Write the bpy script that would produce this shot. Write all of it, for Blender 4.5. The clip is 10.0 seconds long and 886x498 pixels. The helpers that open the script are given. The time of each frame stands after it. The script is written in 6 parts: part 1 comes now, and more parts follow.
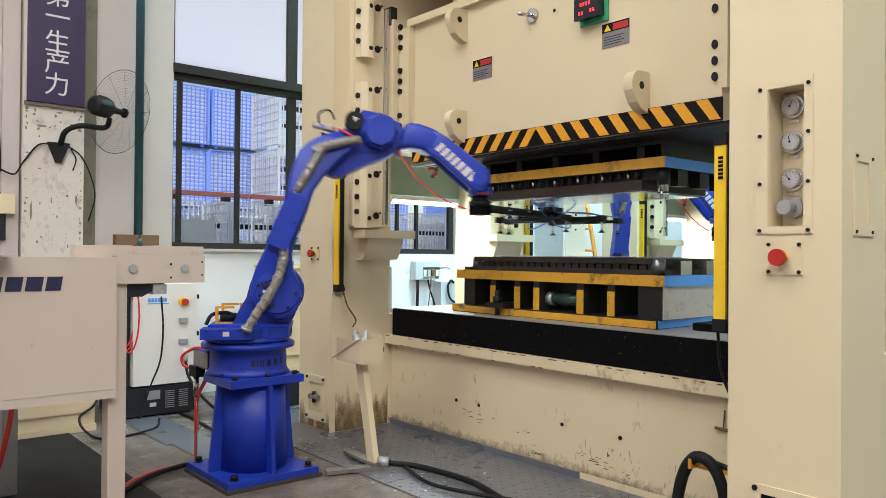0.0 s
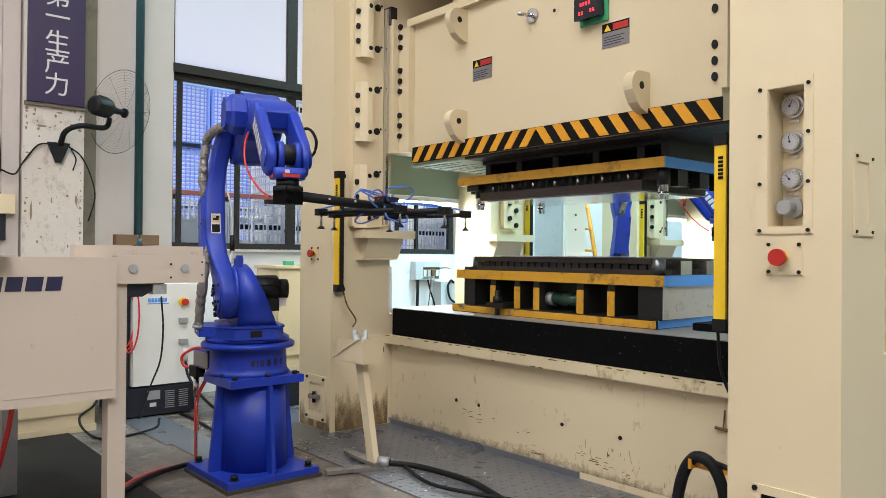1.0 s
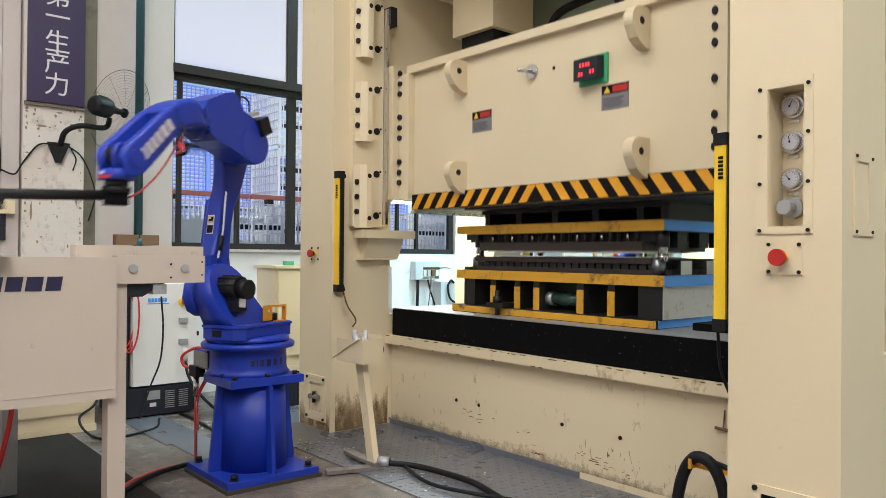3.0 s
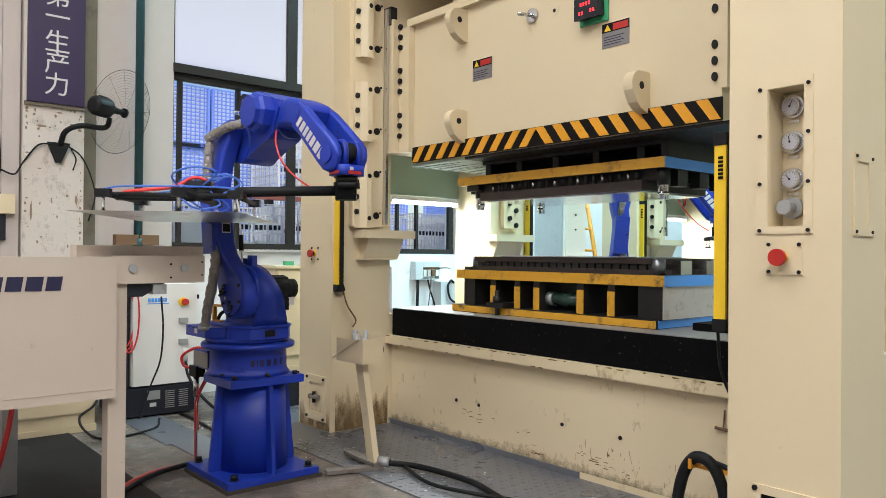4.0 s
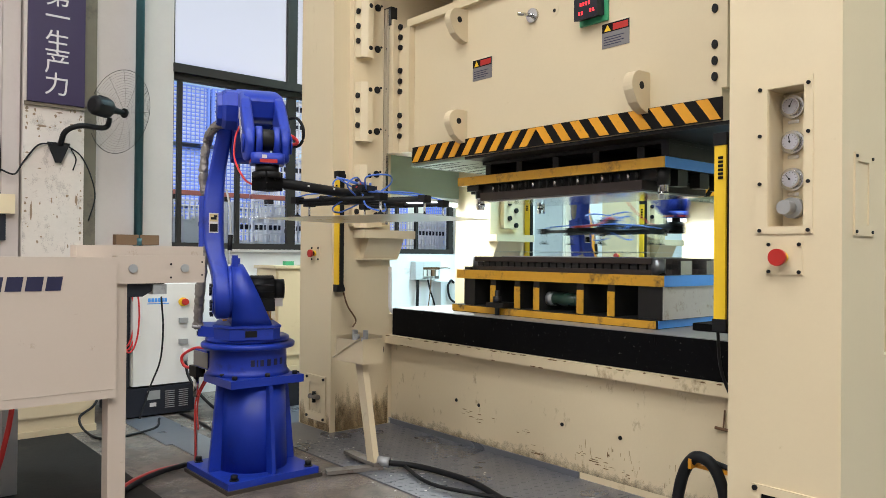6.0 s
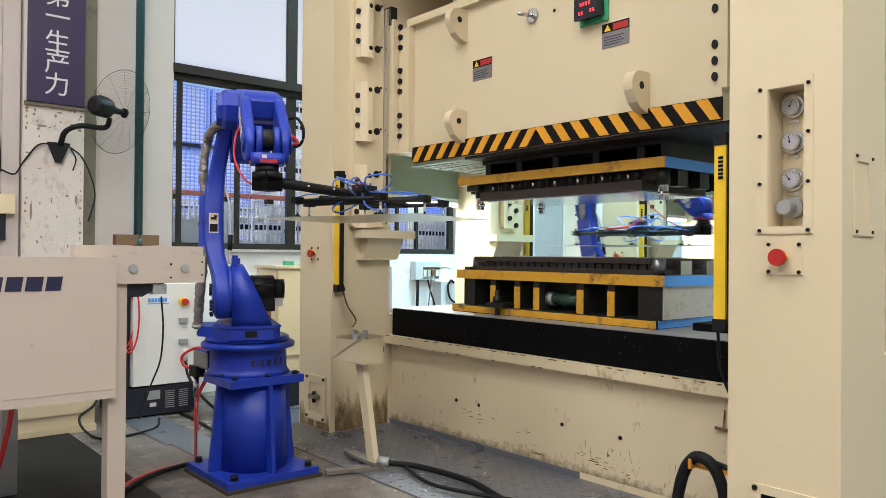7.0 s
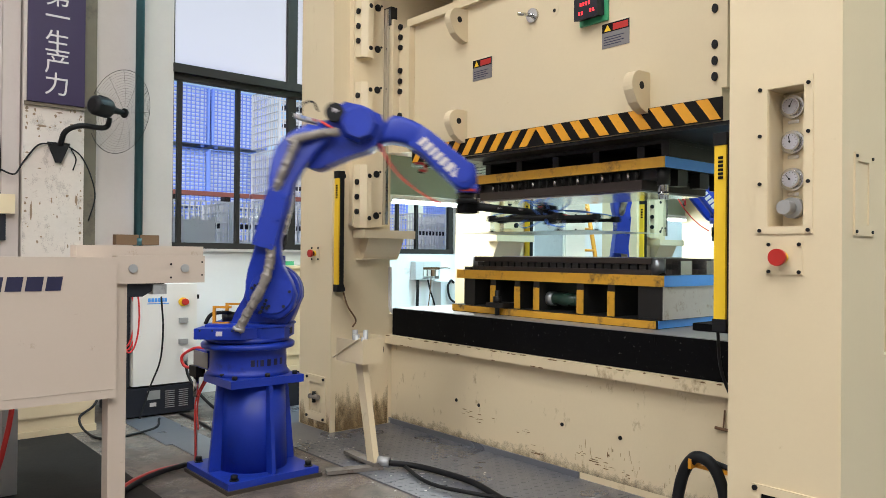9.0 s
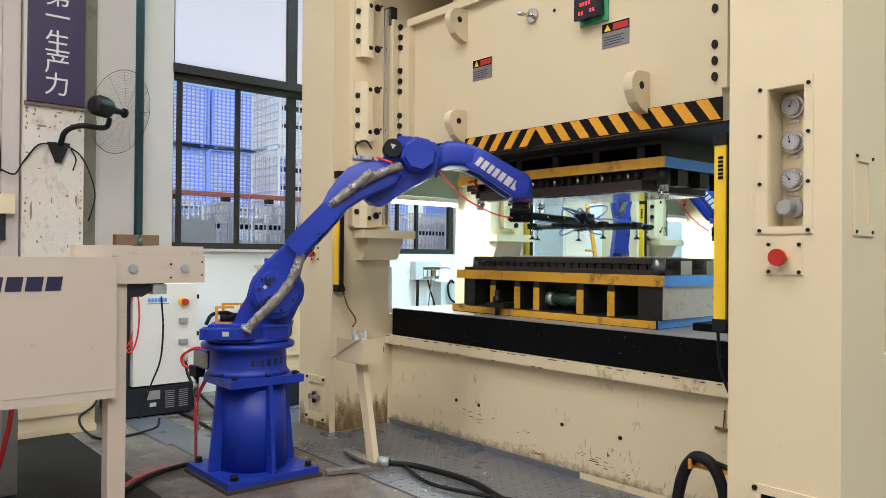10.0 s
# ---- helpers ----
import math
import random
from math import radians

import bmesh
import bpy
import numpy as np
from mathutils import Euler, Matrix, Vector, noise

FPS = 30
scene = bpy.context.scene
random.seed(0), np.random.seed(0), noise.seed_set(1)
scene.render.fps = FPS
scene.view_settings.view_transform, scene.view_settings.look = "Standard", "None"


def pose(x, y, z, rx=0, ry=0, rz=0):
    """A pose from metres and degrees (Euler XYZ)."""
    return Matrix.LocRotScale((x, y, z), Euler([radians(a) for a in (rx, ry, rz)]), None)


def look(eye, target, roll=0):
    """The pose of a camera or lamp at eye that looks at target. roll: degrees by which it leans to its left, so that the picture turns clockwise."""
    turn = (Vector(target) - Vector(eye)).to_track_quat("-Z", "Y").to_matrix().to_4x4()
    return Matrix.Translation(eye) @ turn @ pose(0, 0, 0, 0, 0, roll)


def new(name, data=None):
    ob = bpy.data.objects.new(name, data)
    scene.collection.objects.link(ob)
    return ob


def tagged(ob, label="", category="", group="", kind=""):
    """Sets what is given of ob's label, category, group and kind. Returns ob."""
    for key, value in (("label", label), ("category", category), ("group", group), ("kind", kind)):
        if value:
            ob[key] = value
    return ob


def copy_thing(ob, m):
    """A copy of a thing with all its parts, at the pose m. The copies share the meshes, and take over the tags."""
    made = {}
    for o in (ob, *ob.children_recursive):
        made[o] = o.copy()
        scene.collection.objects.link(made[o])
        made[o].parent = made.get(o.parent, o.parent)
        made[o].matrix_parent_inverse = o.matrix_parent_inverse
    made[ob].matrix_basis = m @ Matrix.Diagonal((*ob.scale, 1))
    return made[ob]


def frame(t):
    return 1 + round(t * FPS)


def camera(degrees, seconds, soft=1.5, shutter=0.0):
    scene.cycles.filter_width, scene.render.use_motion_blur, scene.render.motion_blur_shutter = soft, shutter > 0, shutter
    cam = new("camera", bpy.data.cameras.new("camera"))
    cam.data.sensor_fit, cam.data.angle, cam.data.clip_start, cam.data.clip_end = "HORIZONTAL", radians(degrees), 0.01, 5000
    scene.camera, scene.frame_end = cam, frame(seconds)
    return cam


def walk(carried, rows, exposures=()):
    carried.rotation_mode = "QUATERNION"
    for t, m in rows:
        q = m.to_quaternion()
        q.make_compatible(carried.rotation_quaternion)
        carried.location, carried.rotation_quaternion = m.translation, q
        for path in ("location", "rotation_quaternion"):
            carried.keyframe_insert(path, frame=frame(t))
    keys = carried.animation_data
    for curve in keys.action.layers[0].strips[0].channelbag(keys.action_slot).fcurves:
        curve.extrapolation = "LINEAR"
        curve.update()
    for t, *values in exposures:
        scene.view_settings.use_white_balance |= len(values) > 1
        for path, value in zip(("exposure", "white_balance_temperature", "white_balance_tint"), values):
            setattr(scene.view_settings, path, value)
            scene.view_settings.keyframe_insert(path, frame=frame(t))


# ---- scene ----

# ---------------------------------------------------------------- camera
EYE = (0.0, 0.0, 1.3)
cam = camera(61.47, 10.0, soft=0.6, shutter=0.8)
VIEW = look(EYE, (-0.75909, 0.65094, 1.30733), 0.49)
walk(cam, [(0.0, VIEW), (10.0, VIEW)], exposures=[(0.0, -0.12), (10.0, -0.12)])

# ---------------------------------------------------------------- light
world = bpy.data.worlds.new("sky")
scene.world = world
world.use_nodes = True
sky = world.node_tree.nodes.new("ShaderNodeTexSky")
sky.sky_type, sky.sun_disc = "NISHITA", False
sky.sun_elevation, sky.sun_rotation = radians(55), radians(117)
world.node_tree.links.new(sky.outputs[0], world.node_tree.nodes["Background"].inputs[0])
world.node_tree.nodes["Background"].inputs[1].default_value = 0.15

sun = new("sun", bpy.data.lights.new("sun", "SUN"))
sun.data.energy, sun.data.angle, sun.data.color = 5.0, radians(10), (1.0, 0.97, 0.93)
sun.matrix_world = look((4.5, -2.2, 7.2), (0, 0, 0))


def area(name, m, sx, sy, watts, colour):
    lamp = new(name, bpy.data.lights.new(name, "AREA"))
    lamp.data.shape, lamp.data.size, lamp.data.size_y = "RECTANGLE", sx, sy
    lamp.data.energy, lamp.data.color = watts, colour
    lamp.matrix_world = m
    return lamp


# unseen ceiling lamps added to fill the hall, and daylight in tall window openings
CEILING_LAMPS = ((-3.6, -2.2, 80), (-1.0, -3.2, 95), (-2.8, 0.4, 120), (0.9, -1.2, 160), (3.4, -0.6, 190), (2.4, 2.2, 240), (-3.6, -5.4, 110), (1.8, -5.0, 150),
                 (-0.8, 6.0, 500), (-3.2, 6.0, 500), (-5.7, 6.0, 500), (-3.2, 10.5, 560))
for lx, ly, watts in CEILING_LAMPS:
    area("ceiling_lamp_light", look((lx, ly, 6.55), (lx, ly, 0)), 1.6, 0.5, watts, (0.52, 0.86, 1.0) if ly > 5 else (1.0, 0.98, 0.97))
area("window_light", look((-6.98, 3.2, 4.0), (0, 3.2, 3.6)), 2.4, 1.8, 7, (1.0, 0.95, 0.92))


# ---------------------------------------------------------------- materials
def material(name, colour, rough=0.5, metal=0.0, grain=40.0, vary=0.12, bump=0.15, stain=None, amount=0.0, stain_scale=3.0, stretch=(1, 1, 1), coat=0.0, piece=0.0, spec=0.5):
    """Base colour broken up at two scales, with fine relief; stain: a second colour in patches of its own shape."""
    m = bpy.data.materials.new(name)
    m.use_nodes = True
    n, l = m.node_tree.nodes, m.node_tree.links
    b = n["Principled BSDF"]
    b.inputs["Roughness"].default_value, b.inputs["Metallic"].default_value = rough, metal
    b.inputs["Coat Weight"].default_value = coat
    b.inputs["Specular IOR Level"].default_value = spec
    co = n.new("ShaderNodeTexCoord")
    mp = n.new("ShaderNodeMapping")
    mp.inputs["Scale"].default_value = stretch
    l.new(co.outputs["Object"], mp.inputs[0])

    def noisy(scale, detail, rough_=0.6):
        t = n.new("ShaderNodeTexNoise")
        t.inputs["Scale"].default_value, t.inputs["Detail"].default_value, t.inputs["Roughness"].default_value = scale, detail, rough_
        l.new(mp.outputs[0], t.inputs["Vector"])
        return t
    fine, broad = noisy(grain, 6), noisy(1.7, 3)
    mix = n.new("ShaderNodeMix")
    mix.data_type = "RGBA"
    mix.inputs[6].default_value = (*[c * (1 - vary) for c in colour], 1)
    mix.inputs[7].default_value = (*[min(1, c * (1 + vary * 0.7)) for c in colour], 1)
    add = n.new("ShaderNodeMath")
    add.operation = "MULTIPLY_ADD"
    add.inputs[1].default_value = 0.45
    l.new(fine.outputs[0], add.inputs[0])
    half = n.new("ShaderNodeMath")
    half.operation = "MULTIPLY"
    half.inputs[1].default_value = 0.55
    l.new(broad.outputs[0], half.inputs[0])
    l.new(half.outputs[0], add.inputs[2])
    l.new(add.outputs[0], mix.inputs[0])
    out = mix.outputs[2]
    if piece:
        info, hsv = n.new("ShaderNodeObjectInfo"), n.new("ShaderNodeHueSaturation")
        ma = n.new("ShaderNodeMapRange")
        ma.inputs[3].default_value, ma.inputs[4].default_value = 1 - piece, 1 + piece
        l.new(info.outputs["Random"], ma.inputs[0])
        l.new(ma.outputs[0], hsv.inputs["Value"])
        l.new(out, hsv.inputs["Color"])
        out = hsv.outputs[0]
    if stain:
        s = noisy(stain_scale, 8, 0.72)
        ramp = n.new("ShaderNodeMapRange")
        ramp.inputs[1].default_value, ramp.inputs[2].default_value = 0.66 - amount * 0.3, 0.80 - amount * 0.25
        l.new(s.outputs[0], ramp.inputs[0])
        mix2 = n.new("ShaderNodeMix")
        mix2.data_type = "RGBA"
        mix2.inputs[7].default_value = (*stain, 1)
        l.new(ramp.outputs[0], mix2.inputs[0])
        l.new(out, mix2.inputs[6])
        out = mix2.outputs[2]
    l.new(out, b.inputs["Base Color"])
    rr = n.new("ShaderNodeMapRange")
    rr.inputs[3].default_value, rr.inputs[4].default_value = max(0.03, rough - 0.12), min(1, rough + 0.12)
    l.new(broad.outputs[0], rr.inputs[0])
    l.new(rr.outputs[0], b.inputs["Roughness"])
    if bump:
        bp = n.new("ShaderNodeBump")
        bp.inputs["Strength"].default_value, bp.inputs["Distance"].default_value = bump, 0.004
        l.new(fine.outputs[0], bp.inputs["Height"])
        l.new(bp.outputs[0], b.inputs["Normal"])
    return m


def glow(name, colour, strength):
    m = bpy.data.materials.new(name)
    m.use_nodes = True
    b = m.node_tree.nodes["Principled BSDF"]
    b.inputs["Base Color"].default_value = (*colour, 1)
    b.inputs["Emission Color"].default_value = (*colour, 1)
    b.inputs["Emission Strength"].default_value = strength
    return m


def glass(name, rough=0.02, colour=(1.0, 1.0, 1.0)):
    m = bpy.data.materials.new(name)
    m.use_nodes = True
    b = m.node_tree.nodes["Principled BSDF"]
    b.inputs["Base Color"].default_value = (*colour, 1)
    b.inputs["Transmission Weight"].default_value = 1
    b.inputs["Roughness"].default_value, b.inputs["IOR"].default_value = rough, 1.1
    return m


def grime(name, colour, reach, low, scale=6.0, stretch=(1, 1, 1), strong=0.8):
    """Dirt with ragged gaps, densest along the lower edge of its patch (reach > 0) or all over it (reach = 0)."""
    m = bpy.data.materials.new(name)
    m.use_nodes = True
    n, l = m.node_tree.nodes, m.node_tree.links
    b = n["Principled BSDF"]
    b.inputs["Base Color"].default_value = (*colour, 1)
    b.inputs["Roughness"].default_value = 0.5
    co, mp, t = n.new("ShaderNodeTexCoord"), n.new("ShaderNodeMapping"), n.new("ShaderNodeTexNoise")
    mp.inputs["Scale"].default_value = stretch
    t.inputs["Scale"].default_value, t.inputs["Detail"].default_value, t.inputs["Roughness"].default_value = scale, 8, 0.68
    l.new(co.outputs["Object"], mp.inputs[0])
    l.new(mp.outputs[0], t.inputs["Vector"])
    sep, mul, rg = n.new("ShaderNodeSeparateXYZ"), n.new("ShaderNodeMath"), n.new("ShaderNodeMapRange")
    l.new(co.outputs["Generated"], sep.inputs[0])
    mul.operation = "MULTIPLY_ADD"
    mul.inputs[1].default_value = -reach
    l.new(sep.outputs[2], mul.inputs[0])
    l.new(t.outputs[0], mul.inputs[2])
    rg.inputs[1].default_value, rg.inputs[2].default_value, rg.inputs[4].default_value = low, low + 0.34, strong
    l.new(mul.outputs[0], rg.inputs[0])
    l.new(rg.outputs[0], b.inputs["Alpha"])
    return m


CREAM = material("cream_machine_paint", (0.66, 0.552, 0.368), 0.42, 0, 60, 0.05, 0.05, (0.42, 0.31, 0.16), 0.0, 5)
CREAM_WORN = material("worn_cream_paint", (0.66, 0.552, 0.368), 0.45, 0, 60, 0.06, 0.08, (0.20, 0.12, 0.05), 0.22, 7, (1, 1, 0.6))
CREAM_OILY = material("oil_streaked_cream_paint", (0.66, 0.552, 0.368), 0.42, 0, 60, 0.06, 0.06, (0.45, 0.32, 0.16), 0.08, 4, (3, 3, 0.45))
TABLE_PAINT = material("beige_table_paint", (0.52, 0.44, 0.37), 0.5, 0, 60, 0.05, 0.06, (0.3, 0.22, 0.14), 0.12, 9)
BLUE = material("blue_robot_paint", (0.0085, 0.034, 0.35), 0.42, 0, 50, 0.25, 0.06, (0.006, 0.014, 0.12), 0.30, 5, spec=0.45)
BLUE_DARK = material("dark_blue_screw_paint", (0.008, 0.03, 0.22), 0.3, 0, 60, 0.2, 0.05, spec=0.5)
SHIM = material("rusty_brown_shim_steel", (0.055, 0.042, 0.032), 0.7, 0.2, 30, 0.4, 0.3, (0.03, 0.02, 0.014), 0.4, 10)
LABEL_TAN = material("tan_printed_label", (0.52, 0.40, 0.20), 0.5, 0, 60, 0.1, 0.0)
BLACK = material("black_rubber", (0.007, 0.007, 0.008), 0.55, 0, 60, 0.2, 0.1, spec=0.25)
BLACK_PAINT = material("black_oily_steel", (0.0035, 0.0035, 0.004), 0.6, 0.0, 30, 0.3, 0.15, (0.20, 0.19, 0.18), 0.12, 45, spec=0.06)
STEEL = material("bright_machined_steel", (0.62, 0.62, 0.62), 0.2, 1, 60, 0.12, 0.05)
DIE_STEEL = material("dark_die_steel", (0.014, 0.0135, 0.013), 0.42, 0.1, 20, 0.3, 0.2, (0.035, 0.02, 0.012), 0.25, 8, spec=0.35)
DIE_BROWN = material("oiled_brown_die_steel", (0.030, 0.021, 0.017), 0.45, 0.1, 20, 0.3, 0.2, (0.04, 0.02, 0.012), 0.25, 8)
DIE_GREY = material("ground_grey_steel", (0.42, 0.43, 0.44), 0.45, 0.6, 12, 0.2, 0.15, (0.2, 0.2, 0.2), 0.2, 9)
YELLOW = material("worn_orange_yellow_paint", (0.58, 0.30, 0.022), 0.45, 0, 25, 0.28, 0.12, (0.10, 0.055, 0.02), 0.42, 9)
HAZARD = material("yellow_hazard_paint", (0.74, 0.33, 0.015), 0.5, 0, 30, 0.15, 0.05, (0.10, 0.05, 0.015), 0.2, 12)
DARK_GREEN = material("dark_green_cylinder_paint", (0.02, 0.05, 0.035), 0.3, 0, 30, 0.2, 0.05)
FOOT_STEEL = material("dull_rusty_steel", (0.20, 0.18, 0.16), 0.6, 0.3, 30, 0.3, 0.3, (0.10, 0.06, 0.03), 0.4, 14)
HAZARD_BLACK = material("black_hazard_paint", (0.006, 0.005, 0.005), 0.6, 0, 30, 0.2, 0.05, spec=0.15)
CURTAIN = material("yellow_light_curtain", (0.80, 0.52, 0.02), 0.4, 0, 40, 0.05, 0.02)
SKYBLUE = material("light_blue_die_paint", (0.075, 0.31, 0.80), 0.45, 0, 25, 0.15, 0.08, (0.3, 0.3, 0.28), 0.08, 10)
GREEN = material("pale_green_primer_and_lit_face", (0.36, 0.44, 0.35), 0.55, 0, 30, 0.1, 0.05)
SIGN_GREEN = material("green_enamel", (0.05, 0.35, 0.16), 0.4, 0, 40, 0.08, 0.02)
RED = material("red_plastic", (0.42, 0.02, 0.015), 0.35, 0, 60, 0.06, 0.02)
RED_HOSE = material("red_hose", (0.62, 0.03, 0.03), 0.35, 0, 60, 0.08, 0.02)
BLUE_HOSE = material("blue_air_hose", (0.06, 0.16, 0.6), 0.3, 0, 60, 0.08, 0.02)
WALL = material("off_white_plaster", (0.50, 0.445, 0.42), 0.8, 0, 25, 0.10, 0.2, (0.42, 0.37, 0.32), 0.14, 4)
WALL_ROUGH = material("chipped_plaster", (0.60, 0.535, 0.485), 0.85, 0, 18, 0.14, 0.5, (0.24, 0.16, 0.10), 0.10, 6, (1, 1, 1.6))
CONCRETE = material("stained_grey_concrete", (0.15, 0.125, 0.09), 0.8, 0, 14, 0.3, 0.3, (0.07, 0.06, 0.05), 0.3, 2.5)
FLOOR = material("worn_concrete_floor", (0.17, 0.14, 0.116), 0.5, 0, 40, 0.75, 0.6, (0.03, 0.024, 0.02), 0.66, 3.0)
FLOOR_PLATE = material("dark_floor_plate", (0.20, 0.21, 0.24), 0.3, 0.5, 20, 0.3, 0.2, (0.03, 0.03, 0.03), 0.2, 3)
FRAME = material("dark_grey_window_frame", (0.030, 0.025, 0.023), 0.5, 0.0, 40, 0.15, 0.05, spec=0.15)
WHITE = material("white_cabinet_paint", (0.74, 0.73, 0.70), 0.4, 0, 60, 0.04, 0.03, (0.4, 0.36, 0.3), 0.0, 6)
DARK_CABINET = material("charcoal_cabinet_paint", (0.016, 0.018, 0.026), 0.45, 0, 60, 0.15, 0.05, spec=0.3)
PURPLE = material("faded_purple_sign", (0.018, 0.006, 0.048), 0.5, 0, 30, 0.15, 0.03)
LETTER = material("white_sign_paint", (0.58, 0.54, 0.54), 0.6, 0, 40, 0.08, 0.02)
INK = material("dark_navy_ink", (0.012, 0.012, 0.05), 0.5, 0, 40, 0.1, 0.0)
TEAL = material("dark_teal_pipe_paint", (0.012, 0.055, 0.065), 0.4, 0, 40, 0.15, 0.04)
WOOD = material("old_brown_wood", (0.16, 0.085, 0.04), 0.7, 0, 30, 0.35, 0.4, None, 0, 3, (1, 1, 6))
SHEET = material("bright_sheet_steel", (0.60, 0.60, 0.58), 0.3, 1, 40, 0.05, 0.02)
FOIL = material("silver_foil_sleeve", (0.27, 0.245, 0.225), 0.42, 0.45, 70, 0.45, 0.6)
ORANGE = material("orange_bracket_paint", (0.62, 0.26, 0.015), 0.45, 0, 40, 0.1, 0.05)
CRATE_BLUE = material("blue_crate_paint", (0.24, 0.38, 0.95), 0.5, 0, 40, 0.15, 0.05, piece=0.1)
CRATE_BACK = material("white_crate_fill", (0.86, 0.88, 0.92), 0.6, 0, 20, 0.15, 0.05)
CAGE = material("galvanised_wire", (0.70, 0.72, 0.74), 0.5, 0.1, 40, 0.2, 0.05)
YARD = material("pale_yard_concrete", (0.5, 0.5, 0.5), 0.85, 0, 10, 0.2, 0.2)
PINK = material("faded_red_beam_paint", (0.35, 0.12, 0.09), 0.6, 0, 30, 0.2, 0.1)
TUBE = glow("fluorescent_tube", (0.85, 0.97, 1.0), 50.0)
LED = glow("red_led_digit", (1.0, 0.03, 0.04), 1.8)
GLASS = glass("clear_window_glass")
FROST = glass("frosted_window_glass", 0.75, (0.90, 0.83, 0.78))
GAUGE_FACE = material("white_gauge_face", (0.50, 0.49, 0.54), 0.3, 0, 60, 0.03, 0.0)
PLATE_GREY = material("grey_printed_plate", (0.20, 0.19, 0.19), 0.5, 0.2, 60, 0.1, 0.03)
BOX_GREY = material("pale_grey_box_paint", (0.55, 0.56, 0.57), 0.45, 0, 60, 0.06, 0.03, (0.35, 0.33, 0.30), 0.05, 6)
STREAK = material("pale_brown_rust_streak", (0.36, 0.25, 0.13), 0.8, 0, 60, 0.3, 0.1)
RUST = material("brown_rust_mark", (0.16, 0.085, 0.03), 0.8, 0, 60, 0.4, 0.3, (0.30, 0.2, 0.1), 0.4, 30)
BLOTCHY = material("blotchy_ground_steel", (0.50, 0.48, 0.46), 0.45, 0.3, 30, 0.2, 0.1, (0.24, 0.18, 0.13), 0.36, 14)
MAT_RUBBER = material("dark_rubber_floor_mat", (0.014, 0.012, 0.011), 0.75, 0, 30, 0.3, 0.4, (0.03, 0.025, 0.02), 0.3, 3, spec=0.2)
DARK_GROUND = material("dark_ground_steel", (0.16, 0.17, 0.18), 0.28, 0.85, 14, 0.25, 0.1, (0.05, 0.05, 0.05), 0.25, 9)
OIL = grime("brown_oil_stain", (0.20, 0.11, 0.025), 0.55, 0.14, 7, (2.2, 2.2, 0.8), 0.42)
GRIME = grime("brown_floor_grime", (0.20, 0.13, 0.07), 0.5, 0.30, 14, (1, 1, 1), 0.32)
DIRT = grime("brown_wall_dirt", (0.16, 0.11, 0.07), 0.0, 0.54, 11, (1, 1, 0.7), 0.28)
DUST = grime("pale_floor_dust", (0.38, 0.32, 0.28), 0.0, 0.48, 3.2, (1, 1, 1), 0.75)
CHROME = material("chrome", (0.7, 0.7, 0.7), 0.16, 1, 60, 0.04, 0.0)


# ---------------------------------------------------------------- mesh helpers
def box(bm, x0, x1, y0, y1, z0, z1, m=None):
    vs = [bm.verts.new((x, y, z)) for x in (x0, x1) for y in (y0, y1) for z in (z0, z1)]
    if m:
        for v in vs:
            v.co = m @ v.co
    for f in ((0, 1, 3, 2), (4, 6, 7, 5), (0, 4, 5, 1), (2, 3, 7, 6), (0, 2, 6, 4), (1, 5, 7, 3)):
        bm.faces.new([vs[i] for i in f])
    return vs


def loft(bm, rings, caps=True):
    made = [[bm.verts.new(p) for p in ring] for ring in rings]
    n = len(made[0])
    for a, b in zip(made, made[1:]):
        for i in range(n):
            bm.faces.new((a[i], a[(i + 1) % n], b[(i + 1) % n], b[i])).smooth = True
    if caps:
        bm.faces.new(made[0][::-1])
        bm.faces.new(made[-1])


def rod(bm, a, b, r, r2=None, n=16):
    a, b = Vector(a), Vector(b)
    q = (b - a).to_track_quat("Z", "Y").to_matrix()
    ring = [Vector((math.cos(i * math.tau / n), math.sin(i * math.tau / n), 0)) for i in range(n)]
    loft(bm, [[a + q @ (p * r) for p in ring], [b + q @ (p * (r if r2 is None else r2)) for p in ring]])


def smooth_path(pts, steps=6):
    pts = [Vector(p) for p in pts]
    ext = [2 * pts[0] - pts[1]] + pts + [2 * pts[-1] - pts[-2]]
    out = []
    for i in range(1, len(ext) - 2):
        p0, p1, p2, p3 = ext[i - 1:i + 3]
        for k in range(steps):
            t = k / steps
            out.append(0.5 * (2 * p1 + (p2 - p0) * t + (2 * p0 - 5 * p1 + 4 * p2 - p3) * t * t + (3 * p1 - p0 - 3 * p2 + p3) * t ** 3))
    return out + [pts[-1]]


def hose(bm, pts, r, n=8, steps=6, rib=0.0):
    path = smooth_path(pts, steps)
    up, rings = Vector((0.13, 0.21, 0.97)), []
    for i, p in enumerate(path):
        d = (path[min(i + 1, len(path) - 1)] - path[max(i - 1, 0)]).normalized()
        s = d.cross(up).normalized()
        u = s.cross(d)
        k = r * (1 + rib * (i % 2))
        rings.append([p + k * (math.cos(j * math.tau / n) * s + math.sin(j * math.tau / n) * u) for j in range(n)])
    loft(bm, rings)


